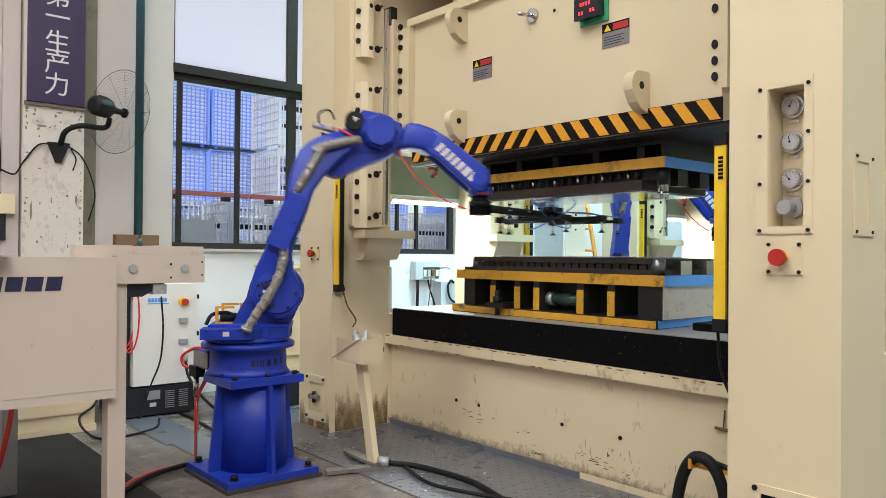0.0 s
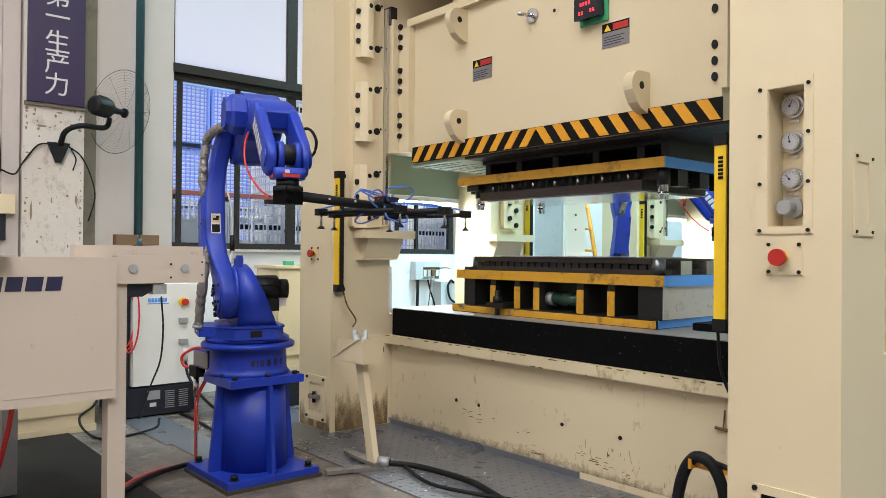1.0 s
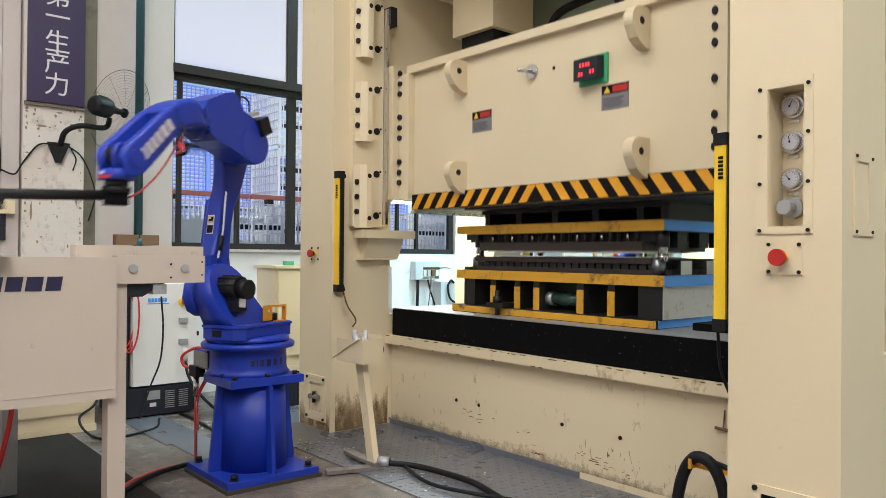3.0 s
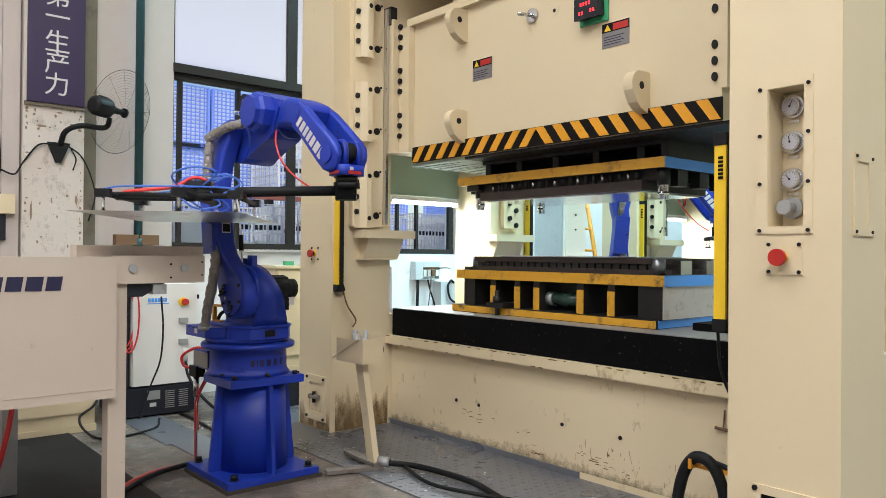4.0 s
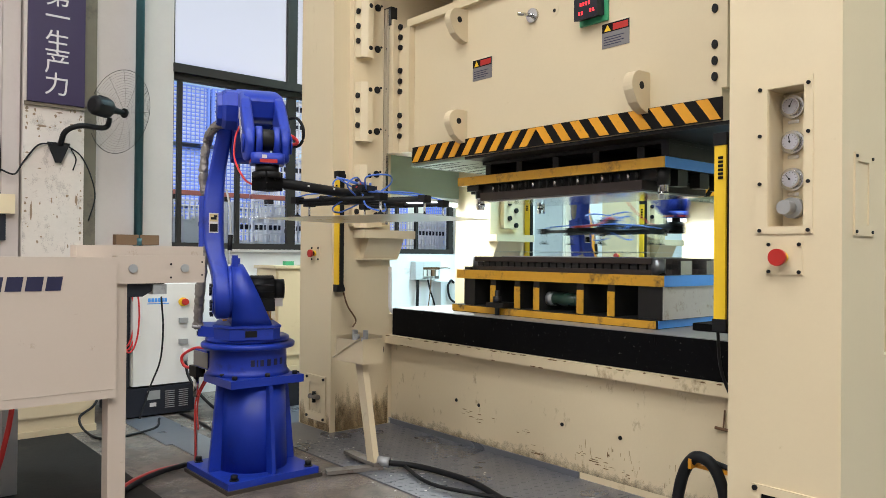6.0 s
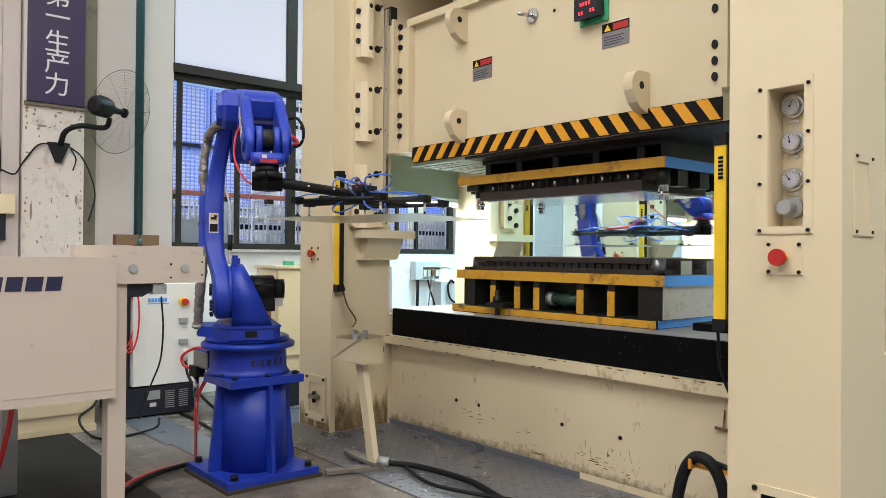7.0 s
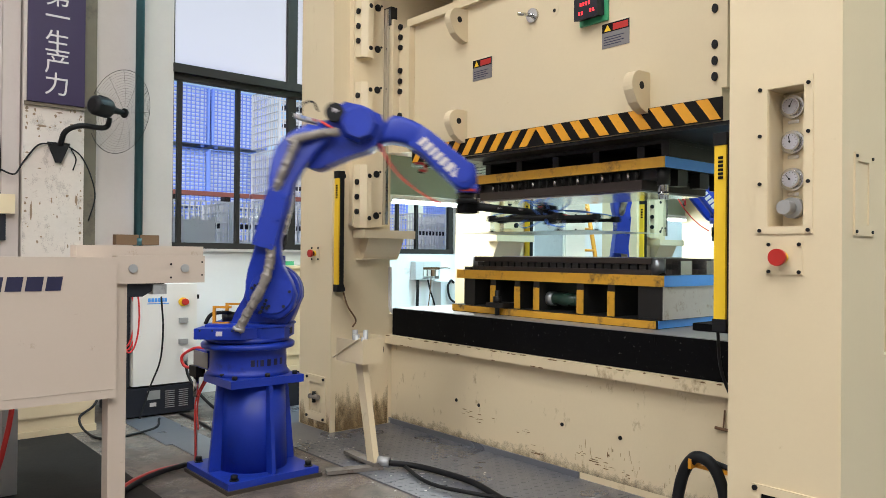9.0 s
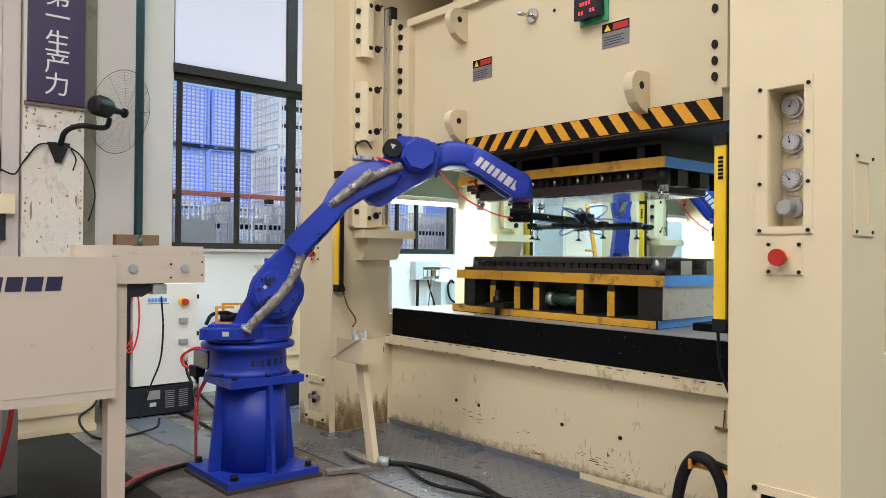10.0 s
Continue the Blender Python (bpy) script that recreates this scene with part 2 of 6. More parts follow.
def crumpled(bm, pts, r, seed, n=12, steps=9, rough=0.10):
    """A loose wrinkled sleeve drawn over a hose."""
    path, rng, rings = smooth_path(pts, steps), random.Random(seed), []
    up = Vector((0.13, 0.97, 0.21))
    for i, p in enumerate(path):
        d = (path[min(i + 1, len(path) - 1)] - path[max(i - 1, 0)]).normalized()
        s = d.cross(up).normalized()
        u = s.cross(d)
        k = r * rng.uniform(0.86, 1.1)
        ring = []
        for j in range(n):
            q = k * (1 + rng.uniform(-rough, rough))
            ring.append(p + d * rng.uniform(-0.3, 0.3) * r + q * (math.cos(j * math.tau / n) * s + math.sin(j * math.tau / n) * u))
        rings.append(ring)
    loft(bm, rings)


def section(cx, cy, cz, hy, hz, k=0.35, n=4):
    """A rounded rectangle in the y-z plane at x = cx."""
    r = k * min(hy, hz)
    pts = []
    for sy, sz, a0 in ((1, 1, 0), (-1, 1, 90), (-1, -1, 180), (1, -1, 270)):
        for i in range(n):
            a = radians(a0 + 90 * i / (n - 1))
            pts.append(Vector((cx, cy + sy * (hy - r) + r * math.cos(a), cz + sz * (hz - r) + r * math.sin(a))))
    return pts


def part(name, bm, mat, parent=None, label="", bevel=0.0, m=None):
    """Links a bmesh as one mesh object, under a thing or a part if one is given."""
    if bevel:
        edges = [e for e in bm.edges if len(e.link_faces) == 2 and e.calc_face_angle(0) > 0.6]
        bmesh.ops.bevel(bm, geom=edges, offset=bevel, segments=2, profile=0.6, affect="EDGES", clamp_overlap=True)
    bmesh.ops.recalc_face_normals(bm, faces=bm.faces)
    me = bpy.data.meshes.new(name)
    bm.to_mesh(me)
    bm.free()
    me.materials.append(mat)
    ob = new(name, me)
    ob.matrix_basis = m or Matrix()
    if parent:
        ob.parent = parent
        if not parent.parent:
            ob.matrix_basis = parent.matrix_basis.inverted() @ ob.matrix_basis
    if label:
        ob["label"] = label
    return ob


def block(name, dims, mat, parent=None, label="", bevel=0.003, m=None):
    bm = bmesh.new()
    box(bm, *dims)
    return part(name, bm, mat, parent, label, bevel, m)


def pin(name, a, b, r, mat, parent=None, label="", n=14, bevel=0.0, r2=None):
    bm = bmesh.new()
    rod(bm, a, b, r, r2, n)
    return part(name, bm, mat, parent, label, bevel)


def line(name, pts, r, mat, parent=None, label="", n=8, rib=0.0, steps=6):
    bm = bmesh.new()
    hose(bm, pts, r, n, steps, rib)
    return part(name, bm, mat, parent, label)


def thing(name, label, category, m=None, group=""):
    ob = new(name)
    ob.empty_display_size = 0.1
    if m:
        ob.matrix_basis = m
    return tagged(ob, label, category, group)


def setting(ob, label=""):
    return tagged(ob, label, kind="structure")


def shared(name, me, parent, m):
    ob = new(name, me)
    ob.parent, ob.matrix_basis = parent, (parent.matrix_basis.inverted() @ m if not parent.parent else m)
    return ob


def mark_bars(parent, m, widths, height, mat, lean=0.18, gap=0.25, name="mark_bar"):
    """A row of plain slanted bars that stands for a maker's mark; m: origin at its lower left, x along it, z its normal."""
    x = 0.0
    for w in widths:
        bm = bmesh.new()
        vs = box(bm, 0, w * height, 0, height, 0, 0.002)
        for v in vs:
            v.co.x += v.co.y * lean
        part(name, bm, mat, parent, m=m @ pose(x, 0, 0))
        x += (w + gap) * height


# ---------------------------------------------------------------- the hall
floor = block("floor", (-6.9, 7.0, -7.0, 18.0, -0.2, 0.0), FLOOR, bevel=0)
setting(floor, "worn stained grey concrete factory floor")
ceiling = block("ceiling", (-7.1, 7.2, -7.2, 18.2, 7.0, 7.15), WALL, bevel=0)
setting(ceiling, "pale factory ceiling")
for nm, d in (("wall_east", (7.0, 7.2, -7.0, 18.0, 0, 7.0)), ("wall_south", (-6.9, 7.0, -7.2, -7.0, 0, 7.0)), ("wall_north", (-6.9, 7.0, 18.0, 18.2, 0, 7.0))):
    setting(block(nm, d, WALL, bevel=0), "off-white plastered factory wall")

WX = -6.7
FRESH = material("white_plaster", (0.74, 0.73, 0.74), 0.8, 0, 25, 0.06, 0.15, (0.5, 0.47, 0.43), 0.08, 4)
wall = setting(new("wall_west"), "off-white plastered wall with tall windows")
for d in ((-6.9, WX, -7.0, 2.52, 0, 7.0), (-6.9, WX, 2.52, 3.95, 0, 1.33), (-6.9, WX, 2.52, 3.95, 4.9, 7.0), (-6.9, WX, 3.95, 4.9, 0, 7.0),
          (-6.9, WX, 4.9, 5.95, 0, 1.30), (-6.9, WX, 4.9, 5.95, 2.93, 7.0), (-6.9, WX, 5.95, 18.0, 0, 7.0)):
    block("wall_section", d, FRESH if d[2] > 4.0 or d[5] < 1.5 else WALL, wall, bevel=0)
pillar = setting(block("pillar", (WX, WX + 0.10, 1.295, 1.745, 0, 7.0), WALL_ROUGH, bevel=0.012), "chipped cream plaster pillar")
setting(block("trim_concrete", (WX, WX + 0.04, 1.749, 1.855, 0, 7.0), CONCRETE, bevel=0.004), "bare stained concrete strip")
setting(block("trim_post", (WX, WX + 0.06, 1.16, 1.28, 0, 7.0), WALL, bevel=0.01), "off-white painted wall pier")


def window(name, y0, y1, z0, z1, uprights, levels, pane, label):
    w = setting(new(name), label)
    t = 0.05
    for a, b in uprights:
        block("window_frame", (-6.80, -6.755, a, b, z0, z1), FRAME, w, bevel=0.004)
    for a, b in levels:
        block("window_rail", (-6.815, -6.745, y0, y1, a, b), FRAME, w, bevel=0.004)
    ob = block("pane", (-6.785, -6.779, y0, y1, z0, z1), pane, w, bevel=0)
    ob.visible_shadow = False
    return w


window("window_1", 2.52, 3.95, 1.335, 2.935, ((2.522, 2.545), (2.585, 2.625), (3.155, 3.195), (3.71, 3.80)), ((1.335, 1.39), (2.88, 2.935)), GLASS, "dark-framed sliding factory window over a white sill")
setting(block("window_beam", (-6.86, WX + 0.012, 2.515, 3.955, 2.936, 3.012), FRAME, bevel=0.004), "dark grey steel transom beam")
window("window_2", 2.52, 3.95, 3.014, 4.9, ((2.522, 2.55), (3.70, 3.81)), ((3.014, 3.03), (4.86, 4.9)), FROST, "tall frosted upper window")
window("window_3", 4.9, 5.95, 1.305, 2.93, ((4.9, 4.97), (5.10, 5.13), (5.38, 5.41), (5.88, 5.95)), ((1.305, 1.36), (2.88, 2.93)), GLASS, "dark-framed factory window seen through the machine")
setting(block("window_sill", (-6.86, WX + 0.05, 2.50, 3.94, 1.31, 1.333), WALL, bevel=0.006), "white window sill")

# dark steel plates let into the floor along the machines
plates = setting(new("pavement_plates"), "dark steel tread plates on the floor")
for i in range(9):
    x0 = -5.4 + i * 1.0
    block("floor_plate", (x0, x0 + 0.994, 2.50, 3.46, 0.0, 0.008), FLOOR_PLATE, plates, bevel=0.002)
for x0, x1, y0, y1 in ((-5.95, -5.0, 1.86, 2.16), (-5.0, -4.5, 1.9, 2.3), (-5.95, -5.42, 2.6, 3.5)):
    block("floor_plate", (x0, x1, y0, y1, 0.0, 0.007), FLOOR_PLATE, plates, bevel=0.002)
bm = bmesh.new()
for i in range(64):
    for j in range(22):
        x, y = -4.5 + i * 0.048, 2.53 + j * 0.042
        a = 45 if (i + j) % 2 else -45
        box(bm, -0.013, 0.013, -0.0035, 0.0035, 0.0078, 0.0105, pose(x, y, 0, 0, 0, a))
tread = part("tread_ribs", bm, FLOOR_PLATE, plates)
tread["kind"] = "stuff"

# the mat is widened to darken the ground as far as the cabinets
setting(block("floor_mat", (-5.74, -3.6, -0.6, 1.44, 0.0, 0.012), MAT_RUBBER, bevel=0.004), "dark rubber mat, widened over the dark ground under the feed table")

# yard outside the windows
setting(block("ground", (-80, -6.9, -60, 80, -0.3, -0.1), YARD, bevel=0), "pale concrete yard outside the windows")

# pale dust trodden over the concrete, and dirt round the pillar
for x0, x1, y0, y1 in ((-5.9, -4.5, 0.9, 2.4), (-4.6, -2.4, 1.2, 2.48), (-6.6, -5.3, 2.2, 3.3)):
    setting(block("floor_dust", (x0, x1, y0, y1, 0.0008, 0.0016), DUST, floor, bevel=0), "")
rng = random.Random(21)
pillar_dirt = block("dirt", (WX + 0.1004, WX + 0.1012, 1.30, 1.740, 0.9, 2.45), DIRT, pillar, bevel=0)
CHIP = material("bare_brown_plaster", (0.27, 0.19, 0.13), 0.9, 0, 40, 0.3, 0.4)
for k in range(70):
    cy, cz = rng.uniform(1.31, 1.74), rng.choice((rng.uniform(2.25, 2.5), rng.uniform(1.35, 2.5), rng.uniform(1.3, 1.9)))
    if rng.random() < 0.4:
        cy = rng.choice((1.315, 1.725)) + rng.gauss(0, 0.012)
    cy = min(max(cy, 1.318), 1.722)
    w, h = rng.uniform(0.003, 0.016), rng.uniform(0.003, 0.02)
    bm = bmesh.new()
    ring = [(cy + w * math.cos(a) * rng.uniform(0.4, 1), cz + h * math.sin(a) * rng.uniform(0.4, 1)) for a in [j * math.tau / 9 for j in range(9)]]
    loft(bm, [[Vector((xx, a, b)) for a, b in ring] for xx in (WX + 0.0995, WX + 0.1022)])
    part("plaster_chip", bm, CHIP, pillar)
for cy, cz, w, h in ((1.43, 2.30, 0.05, 0.012), (1.56, 2.42, 0.03, 0.008), (1.69, 1.72, 0.012, 0.05), (1.36, 1.62, 0.01, 0.09)):
    bm = bmesh.new()
    ring = [(cy + w * math.cos(a) * rng.uniform(0.6, 1), cz + h * math.sin(a) * rng.uniform(0.5, 1)) for a in [j * math.tau / 12 for j in range(12)]]
    loft(bm, [[Vector((xx, a, b)) for a, b in ring] for xx in (WX + 0.0995, WX + 0.1026)])
    part("plaster_chip", bm, CHIP, pillar)


# ---------------------------------------------------------------- the press
PRESS_AT = (-3.08, 3.945, 0.0)
STEP = 3.73


def bolt_mesh():
    bm = bmesh.new()
    rod(bm, (0, 0, 0), (0.018, 0, 0), 0.021, None, 12)
    rod(bm, (0.018, 0, 0), (0.0185, 0, 0), 0.011, None, 6)
    bmesh.ops.recalc_face_normals(bm, faces=bm.faces)
    me = bpy.data.meshes.new("bolt")
    bm.to_mesh(me)
    bm.free()
    me.materials.append(BLACK)
    return me


BOLT = bolt_mesh()
TO_FRONT = pose(0, 0, 0, 0, 0, -90)     # a bolt that points to -y


def screw(parent, x, y, z, size=0.35, turn=TO_FRONT):
    return shared("screw", BOLT, parent, pose(x, y, z) @ turn @ Matrix.Diagonal((size, size, size, 1)))


def plate_with_hole(bm, x0, x1, y0, y1, z0, z1, hx0, hx1, hz0, hz1):
    """An upright plate in the x-z plane with a rectangular opening through it."""
    box(bm, x0, hx0, y0, y1, z0, z1)
    box(bm, hx1, x1, y0, y1, z0, z1)
    box(bm, hx0, hx1, y0, y1, z0, hz0)
    box(bm, hx0, hx1, y0, y1, hz1, z1)


def gauge(parent, x, y, z, needle):
    g = pin("gauge", (x, y, z), (x, y - 0.016, z), 0.047, STEEL, parent, "round steel-rimmed pressure gauge", 28, 0.003)
    pin("gauge_rim", (x, y - 0.014, z), (x, y - 0.034, z), 0.036, STEEL, g, "", 28, 0.003)
    pin("gauge_face", (x, y - 0.0335, z), (x, y - 0.0352, z), 0.031, GAUGE_FACE, g, "", 28)
    block("needle", (-0.0012, 0.0012, -0.002, 0.0, -0.006, 0.024), BLACK, g, bevel=0, m=pose(x, y - 0.0352, z, 0, needle, 0))
    pin("needle_hub", (x, y - 0.035, z), (x, y - 0.0385, z), 0.004, BLACK, g)
    for i in range(11):
        a = -135 + 27 * i
        block("dial_tick", (-0.0007, 0.0007, -0.0008, 0.0, 0.024, 0.029), BLACK, g, bevel=0, m=pose(x, y - 0.0352, z, 0, a, 0))
    block("name_tag", (x - 0.022, x + 0.022, y - 0.002, y + 0.0, z - 0.066, z - 0.052), STEEL, parent, bevel=0)


def stop_button(parent, x, y, z, r=0.026):
    b = pin("stop_button_collar", (x, y, z), (x, y - 0.012, z), r * 0.75, CURTAIN, parent, "yellow collar", 20)
    pin("stop_button", (x, y - 0.012, z), (x, y - 0.03, z), r * 0.6, BLACK, b, "", 16)
    pin("stop_button_head", (x, y - 0.03, z), (x, y - 0.05, z), r, RED, b, "red mushroom head", 24, 0.006)


def light_curtain(name, x, y, z0, z1, facing, label, group="light curtains"):
    c = thing(name, label, "light curtain", pose(x, y, z0), group)
    block("housing", (x - 0.026, x + 0.026, y - 0.022, y + 0.022, z0 + 0.05, z1 - 0.05), CURTAIN, c, bevel=0.003)
    block("lens_strip", (x - 0.018, x + 0.018, y + 0.0225, y + 0.030, z0 + 0.05, z1 - 0.05), BLACK, c, bevel=0.001)
    block("side_strip", (x + 0.0265, x + 0.036, y - 0.010, y + 0.022, z0 + 0.05, z1 - 0.05), BLACK, c, bevel=0.001)
    for a, b in ((z0, z0 + 0.052), (z1 - 0.052, z1)):
        block("end_cap", (x - 0.03, x + 0.03, y - 0.026, y + 0.03, a, b), BLACK, c, bevel=0.004)
        block("bracket", (x - 0.045, x + 0.02, y + 0.02, y + 0.045, a + 0.005, b - 0.02), BLACK, c, bevel=0.003)
    mark_bars(c, pose(x + 0.0265 if facing == "x" else x - 0.008, y - 0.0225, z1 - 0.10) @ (pose(0, 0, 0, 90, 90, 0)), (0.55, 0.5, 0.55, 0.5, 0.5, 0.55), 0.022, HAZARD_BLACK, 0.0, 0.25)
    return c


def build_press():
    p = thing("stamping_press", "large cream-painted straight-side stamping press with two columns", "press", pose(*PRESS_AT), "row of presses")
    # four posts joined by plates, hollow at the side between the posts
    for side, x0, x1 in (("left", -5.05, -4.602), ("right", -1.563, -1.123)):
        if side == "left":
            block("front_post", (x0, x1, 2.891, 3.41, 0.0, 5.4), CREAM_OILY, p, "cream column with oil stains at its foot", 0.010)
            block("oil_stain", (x1 + 0.0004, x1 + 0.001, 2.93, 3.40, 0.01, 0.45), OIL, p, "brown oil stain at the foot of the column", 0)
            block("oil_stain", (x0 + 0.02, x1 - 0.015, 2.8898, 2.8904, 0.01, 0.24), OIL, p, "brown oil stain at the foot of the column", 0)
            block("rear_post", (x0, x1, 4.48, 5.0, 0.05, 5.4), CREAM, p, "", 0.010)
            block("outer_lower_plate", (x0, x0 + 0.04, 3.411, 4.479, 0.05, 0.82), CREAM, p, "", 0.004)
            block("inner_lower_plate", (x1 - 0.042, x1 - 0.002, 3.411, 4.479, 0.05, 0.84), CREAM, p, "", 0.004)
            block("outer_upper_plate", (x0, x0 + 0.04, 3.411, 4.479, 1.80, 5.4), GREEN, p, "pale green inner plate", 0.004)
            block("inner_upper_plate", (x1 - 0.042, x1 - 0.002, 3.411, 4.479, 2.62, 5.4), CREAM, p, "", 0.004)
        else:
            bm = bmesh.new()
            outer = [(x0, 0.0), (x1, 0.0), (x1, 5.4), (x0, 5.4)]
            hole = [(-1.400, 1.421), (-1.262, 1.421), (-1.262, 1.961), (-1.400, 1.961)]
            vo = [bm.verts.new((a, 2.891, b)) for a, b in outer]
            vh = [bm.verts.new((a, 2.891, b)) for a, b in hole]
            vd = [bm.verts.new((a, 3.02, b)) for a, b in hole]
            vb = [bm.verts.new((a, 3.31, b)) for a, b in outer]
            for i in range(4):
                j = (i + 1) % 4
                bm.faces.new((vo[i], vo[j], vh[j], vh[i]))
                bm.faces.new((vh[i], vh[j], vd[j], vd[i]))
                bm.faces.new((vo[j], vo[i], vb[i], vb[j]))
            bm.faces.new(vd)
            bm.faces.new(vb[::-1])
            part("front_post", bm, CREAM, p, "cream column with recessed gauges", 0.004)
            block("rear_post", (x0, x1, 4.58, 5.0, 0.05, 5.4), CREAM, p, "", 0.010)
            block("lower_plate", (x0 + 0.2, x0 + 0.24, 3.311, 4.579, 0.05, 0.84), CREAM, p, "", 0.004)
            block("upper_plate", (x0 + 0.2, x0 + 0.24, 3.311, 4.579, 2.62, 5.4), CREAM, p, "", 0.004)
    # bed, ledge and black bolster
    bed = block("bed", (-4.60, -1.565, 3.432, 4.46, 0.0, 0.62), CREAM_WORN, p, "scuffed cream bed with rusty scratches", 0.006)
    block("kick_strip", (-4.598, -2.766, 3.42, 3.431, 0.0, 0.045), FLOOR_PLATE, bed, bevel=0)
    for x in (-3.845, -3.62, -2.90, -2.484):
        pin("drain_hole", (x, 3.434, 0.296), (x, 3.428, 0.296), 0.012, BLACK, bed)
    block("floor_grime", (-4.59, -1.58, 3.4300, 3.4308, 0.046, 0.17), GRIME, bed, "brown grime along the foot of the bed", 0)
    rng = random.Random(11)
    for x, z, w, h in ((-3.62, 0.20, 0.07, 0.006), (-3.70, 0.23, 0.05, 0.004), (-3.2, 0.21, 0.05, 0.004), (-2.66, 0.13, 0.06, 0.008), (-2.60, 0.12, 0.05, 0.005), (-3.1, 0.10, 0.09, 0.005), (-2.75, 0.15, 0.03, 0.004), (-2.55, 0.19, 0.02, 0.02), (-2.45, 0.10, 0.03, 0.006)):
        for k in range(5):
            bm = bmesh.new()
            cx, cz, ww, hh = x + rng.gauss(0, w * 0.8), z + rng.gauss(0, 0.018), w * rng.uniform(0.15, 0.6), h * rng.uniform(0.3, 0.9)
            ring = [(cx + ww * math.cos(a) * rng.uniform(0.5, 1), cz + hh * math.sin(a) * rng.uniform(0.4, 1)) for a in [j * math.tau / 9 for j in range(9)]]
            loft(bm, [[Vector((a, yy, b)) for a, b in ring] for yy in (3.4322, 3.4308)])
            part("rust_scratch", bm, RUST, bed, "brown rust scratch")
    ledge = block("ledge", (-4.68, -1.565, 3.37, 4.52, 0.622, 0.686), CREAM_WORN, p, "chipped cream ledge", 0.005)
    for k in range(46):
        x, w = -4.6 + 3.0 * rng.random(), rng.uniform(0.006, 0.035)
        z = rng.choice((0.684, 0.684, 0.625)) + rng.uniform(-0.004, 0.0)
        bm = bmesh.new()
        ring = [(x + w * math.cos(a) * rng.uniform(0.5, 1), z + 0.005 * math.sin(a) * rng.uniform(0.4, 1)) for a in [j * math.tau / 8 for j in range(8)]]
        loft(bm, [[Vector((a, yy, b)) for a, b in ring] for yy in (3.3705, 3.3688)])
        part("paint_chip", bm, RUST, ledge, "brown paint chip")
    for k in range(36):
        x, z, h = rng.gauss(-2.5, 0.22), rng.uniform(0.06, 0.24), rng.uniform(0.004, 0.018)
        bm = bmesh.new()
        box(bm, x - 0.0009, x + 0.0009, 3.4308, 3.4322, z - h, z + h)
        part("rust_streak", bm, STREAK, bed, "thin rust streak")
    bolster = block("bolster", (-4.553, -1.60, 3.405, 4.49, 0.687, 0.888), BLACK_PAINT, p, "oily black bolster with T-slots", 0.006)
    block("bolster_top", (-4.548, -1.61, 3.412, 4.48, 0.8885, 0.893), DIE_GREY, bolster, "bright machined top", 0.001)
    for i in range(10):
        x = -4.40 + i * 0.305
        block("t_slot", (x - 0.014, x + 0.014, 3.402, 3.407, 0.845, 0.886), BLACK_PAINT, bolster, bevel=0)
        block("t_slot", (x - 0.026, x + 0.026, 3.4025, 3.407, 0.832, 0.850), BLACK_PAINT, bolster, bevel=0)
    # crown over the slide, connecting rods
    crown = block("crown", (-4.60, -1.565, 3.0, 4.9, 3.62, 5.4), CREAM, p, "cream crown", 0.01)
    block("crown_back", (-4.60, -1.565, 4.50, 4.56, 2.62, 3.62), GREEN, p, "green-primed inner plate", 0.004)
    for x in (-4.05, -2.11):
        r = block("connecting_rod", (x - 0.22, x + 0.22, 3.74, 4.16, 2.95, 3.62), CREAM, p, "square cream plunger", 0.04)
        block("plunger_foot", (x - 0.17, x + 0.17, 3.79, 4.11, 2.85, 2.949), BLACK, r, "dark plunger foot", 0.02)
        block("plunger_flange", (x - 0.36, x + 0.36, 3.66, 4.24, 3.27, 3.36), CREAM, r, bevel=0.01)
    line("black_pipe", [(-3.7, 4.2, 3.0), (-3.55, 4.2, 3.10), (-3.0, 4.2, 3.14), (-2.2, 4.2, 3.16), (-1.7, 4.2, 3.2)], 0.03, BLACK, p)
    line("black_pipe", [(-3.0, 4.1, 2.9), (-3.0, 4.1, 3.6)], 0.035, BLACK, p)
    line("copper_pipe", [(-3.3, 4.3, 2.8), (-3.1, 4.3, 2.98), (-2.2, 4.3, 3.02)], 0.02, WOOD, p)
    # guide blocks on the left column
    X = -4.602
    block("guide_rail", (X, X + 0.05, 3.03, 3.30, 1.50, 3.60), CREAM, p, "cream guide plate", 0.004)
    block("bright_way", (X + 0.02, X + 0.085, 3.302, 3.325, 1.52, 3.14), STEEL, p, "bright ground slideway", 0.002)
    block("way_head", (X + 0.005, X + 0.10, 3.326, 3.385, 3.02, 3.16), DIE_STEEL, p, "dark lubricator block", 0.004)
    for z0, z1 in ((2.735, 3.60), (2.12, 2.555), (1.49, 1.95)):
        bm = bmesh.new()
        prof = [(X + 0.05, 3.045), (X + 0.10, 3.06), (X + 0.125, 3.105), (X + 0.125, 3.15), (X + 0.05, 3.165)]
        loft(bm, [[Vector((x, y, z)) for x, y in prof] for z in (z0, z1)])
        for f in bm.faces:
            f.smooth = False
        part("guide_block", bm, CREAM, p, "", 0.004)
        for dz in (0.117, 0.225, 0.333):
            shared("bolt", BOLT, p, pose(X + 0.078, 3.056, z0 + dz) @ TO_FRONT @ Matrix.Diagonal((0.8, 1.0, 1.0, 1)))
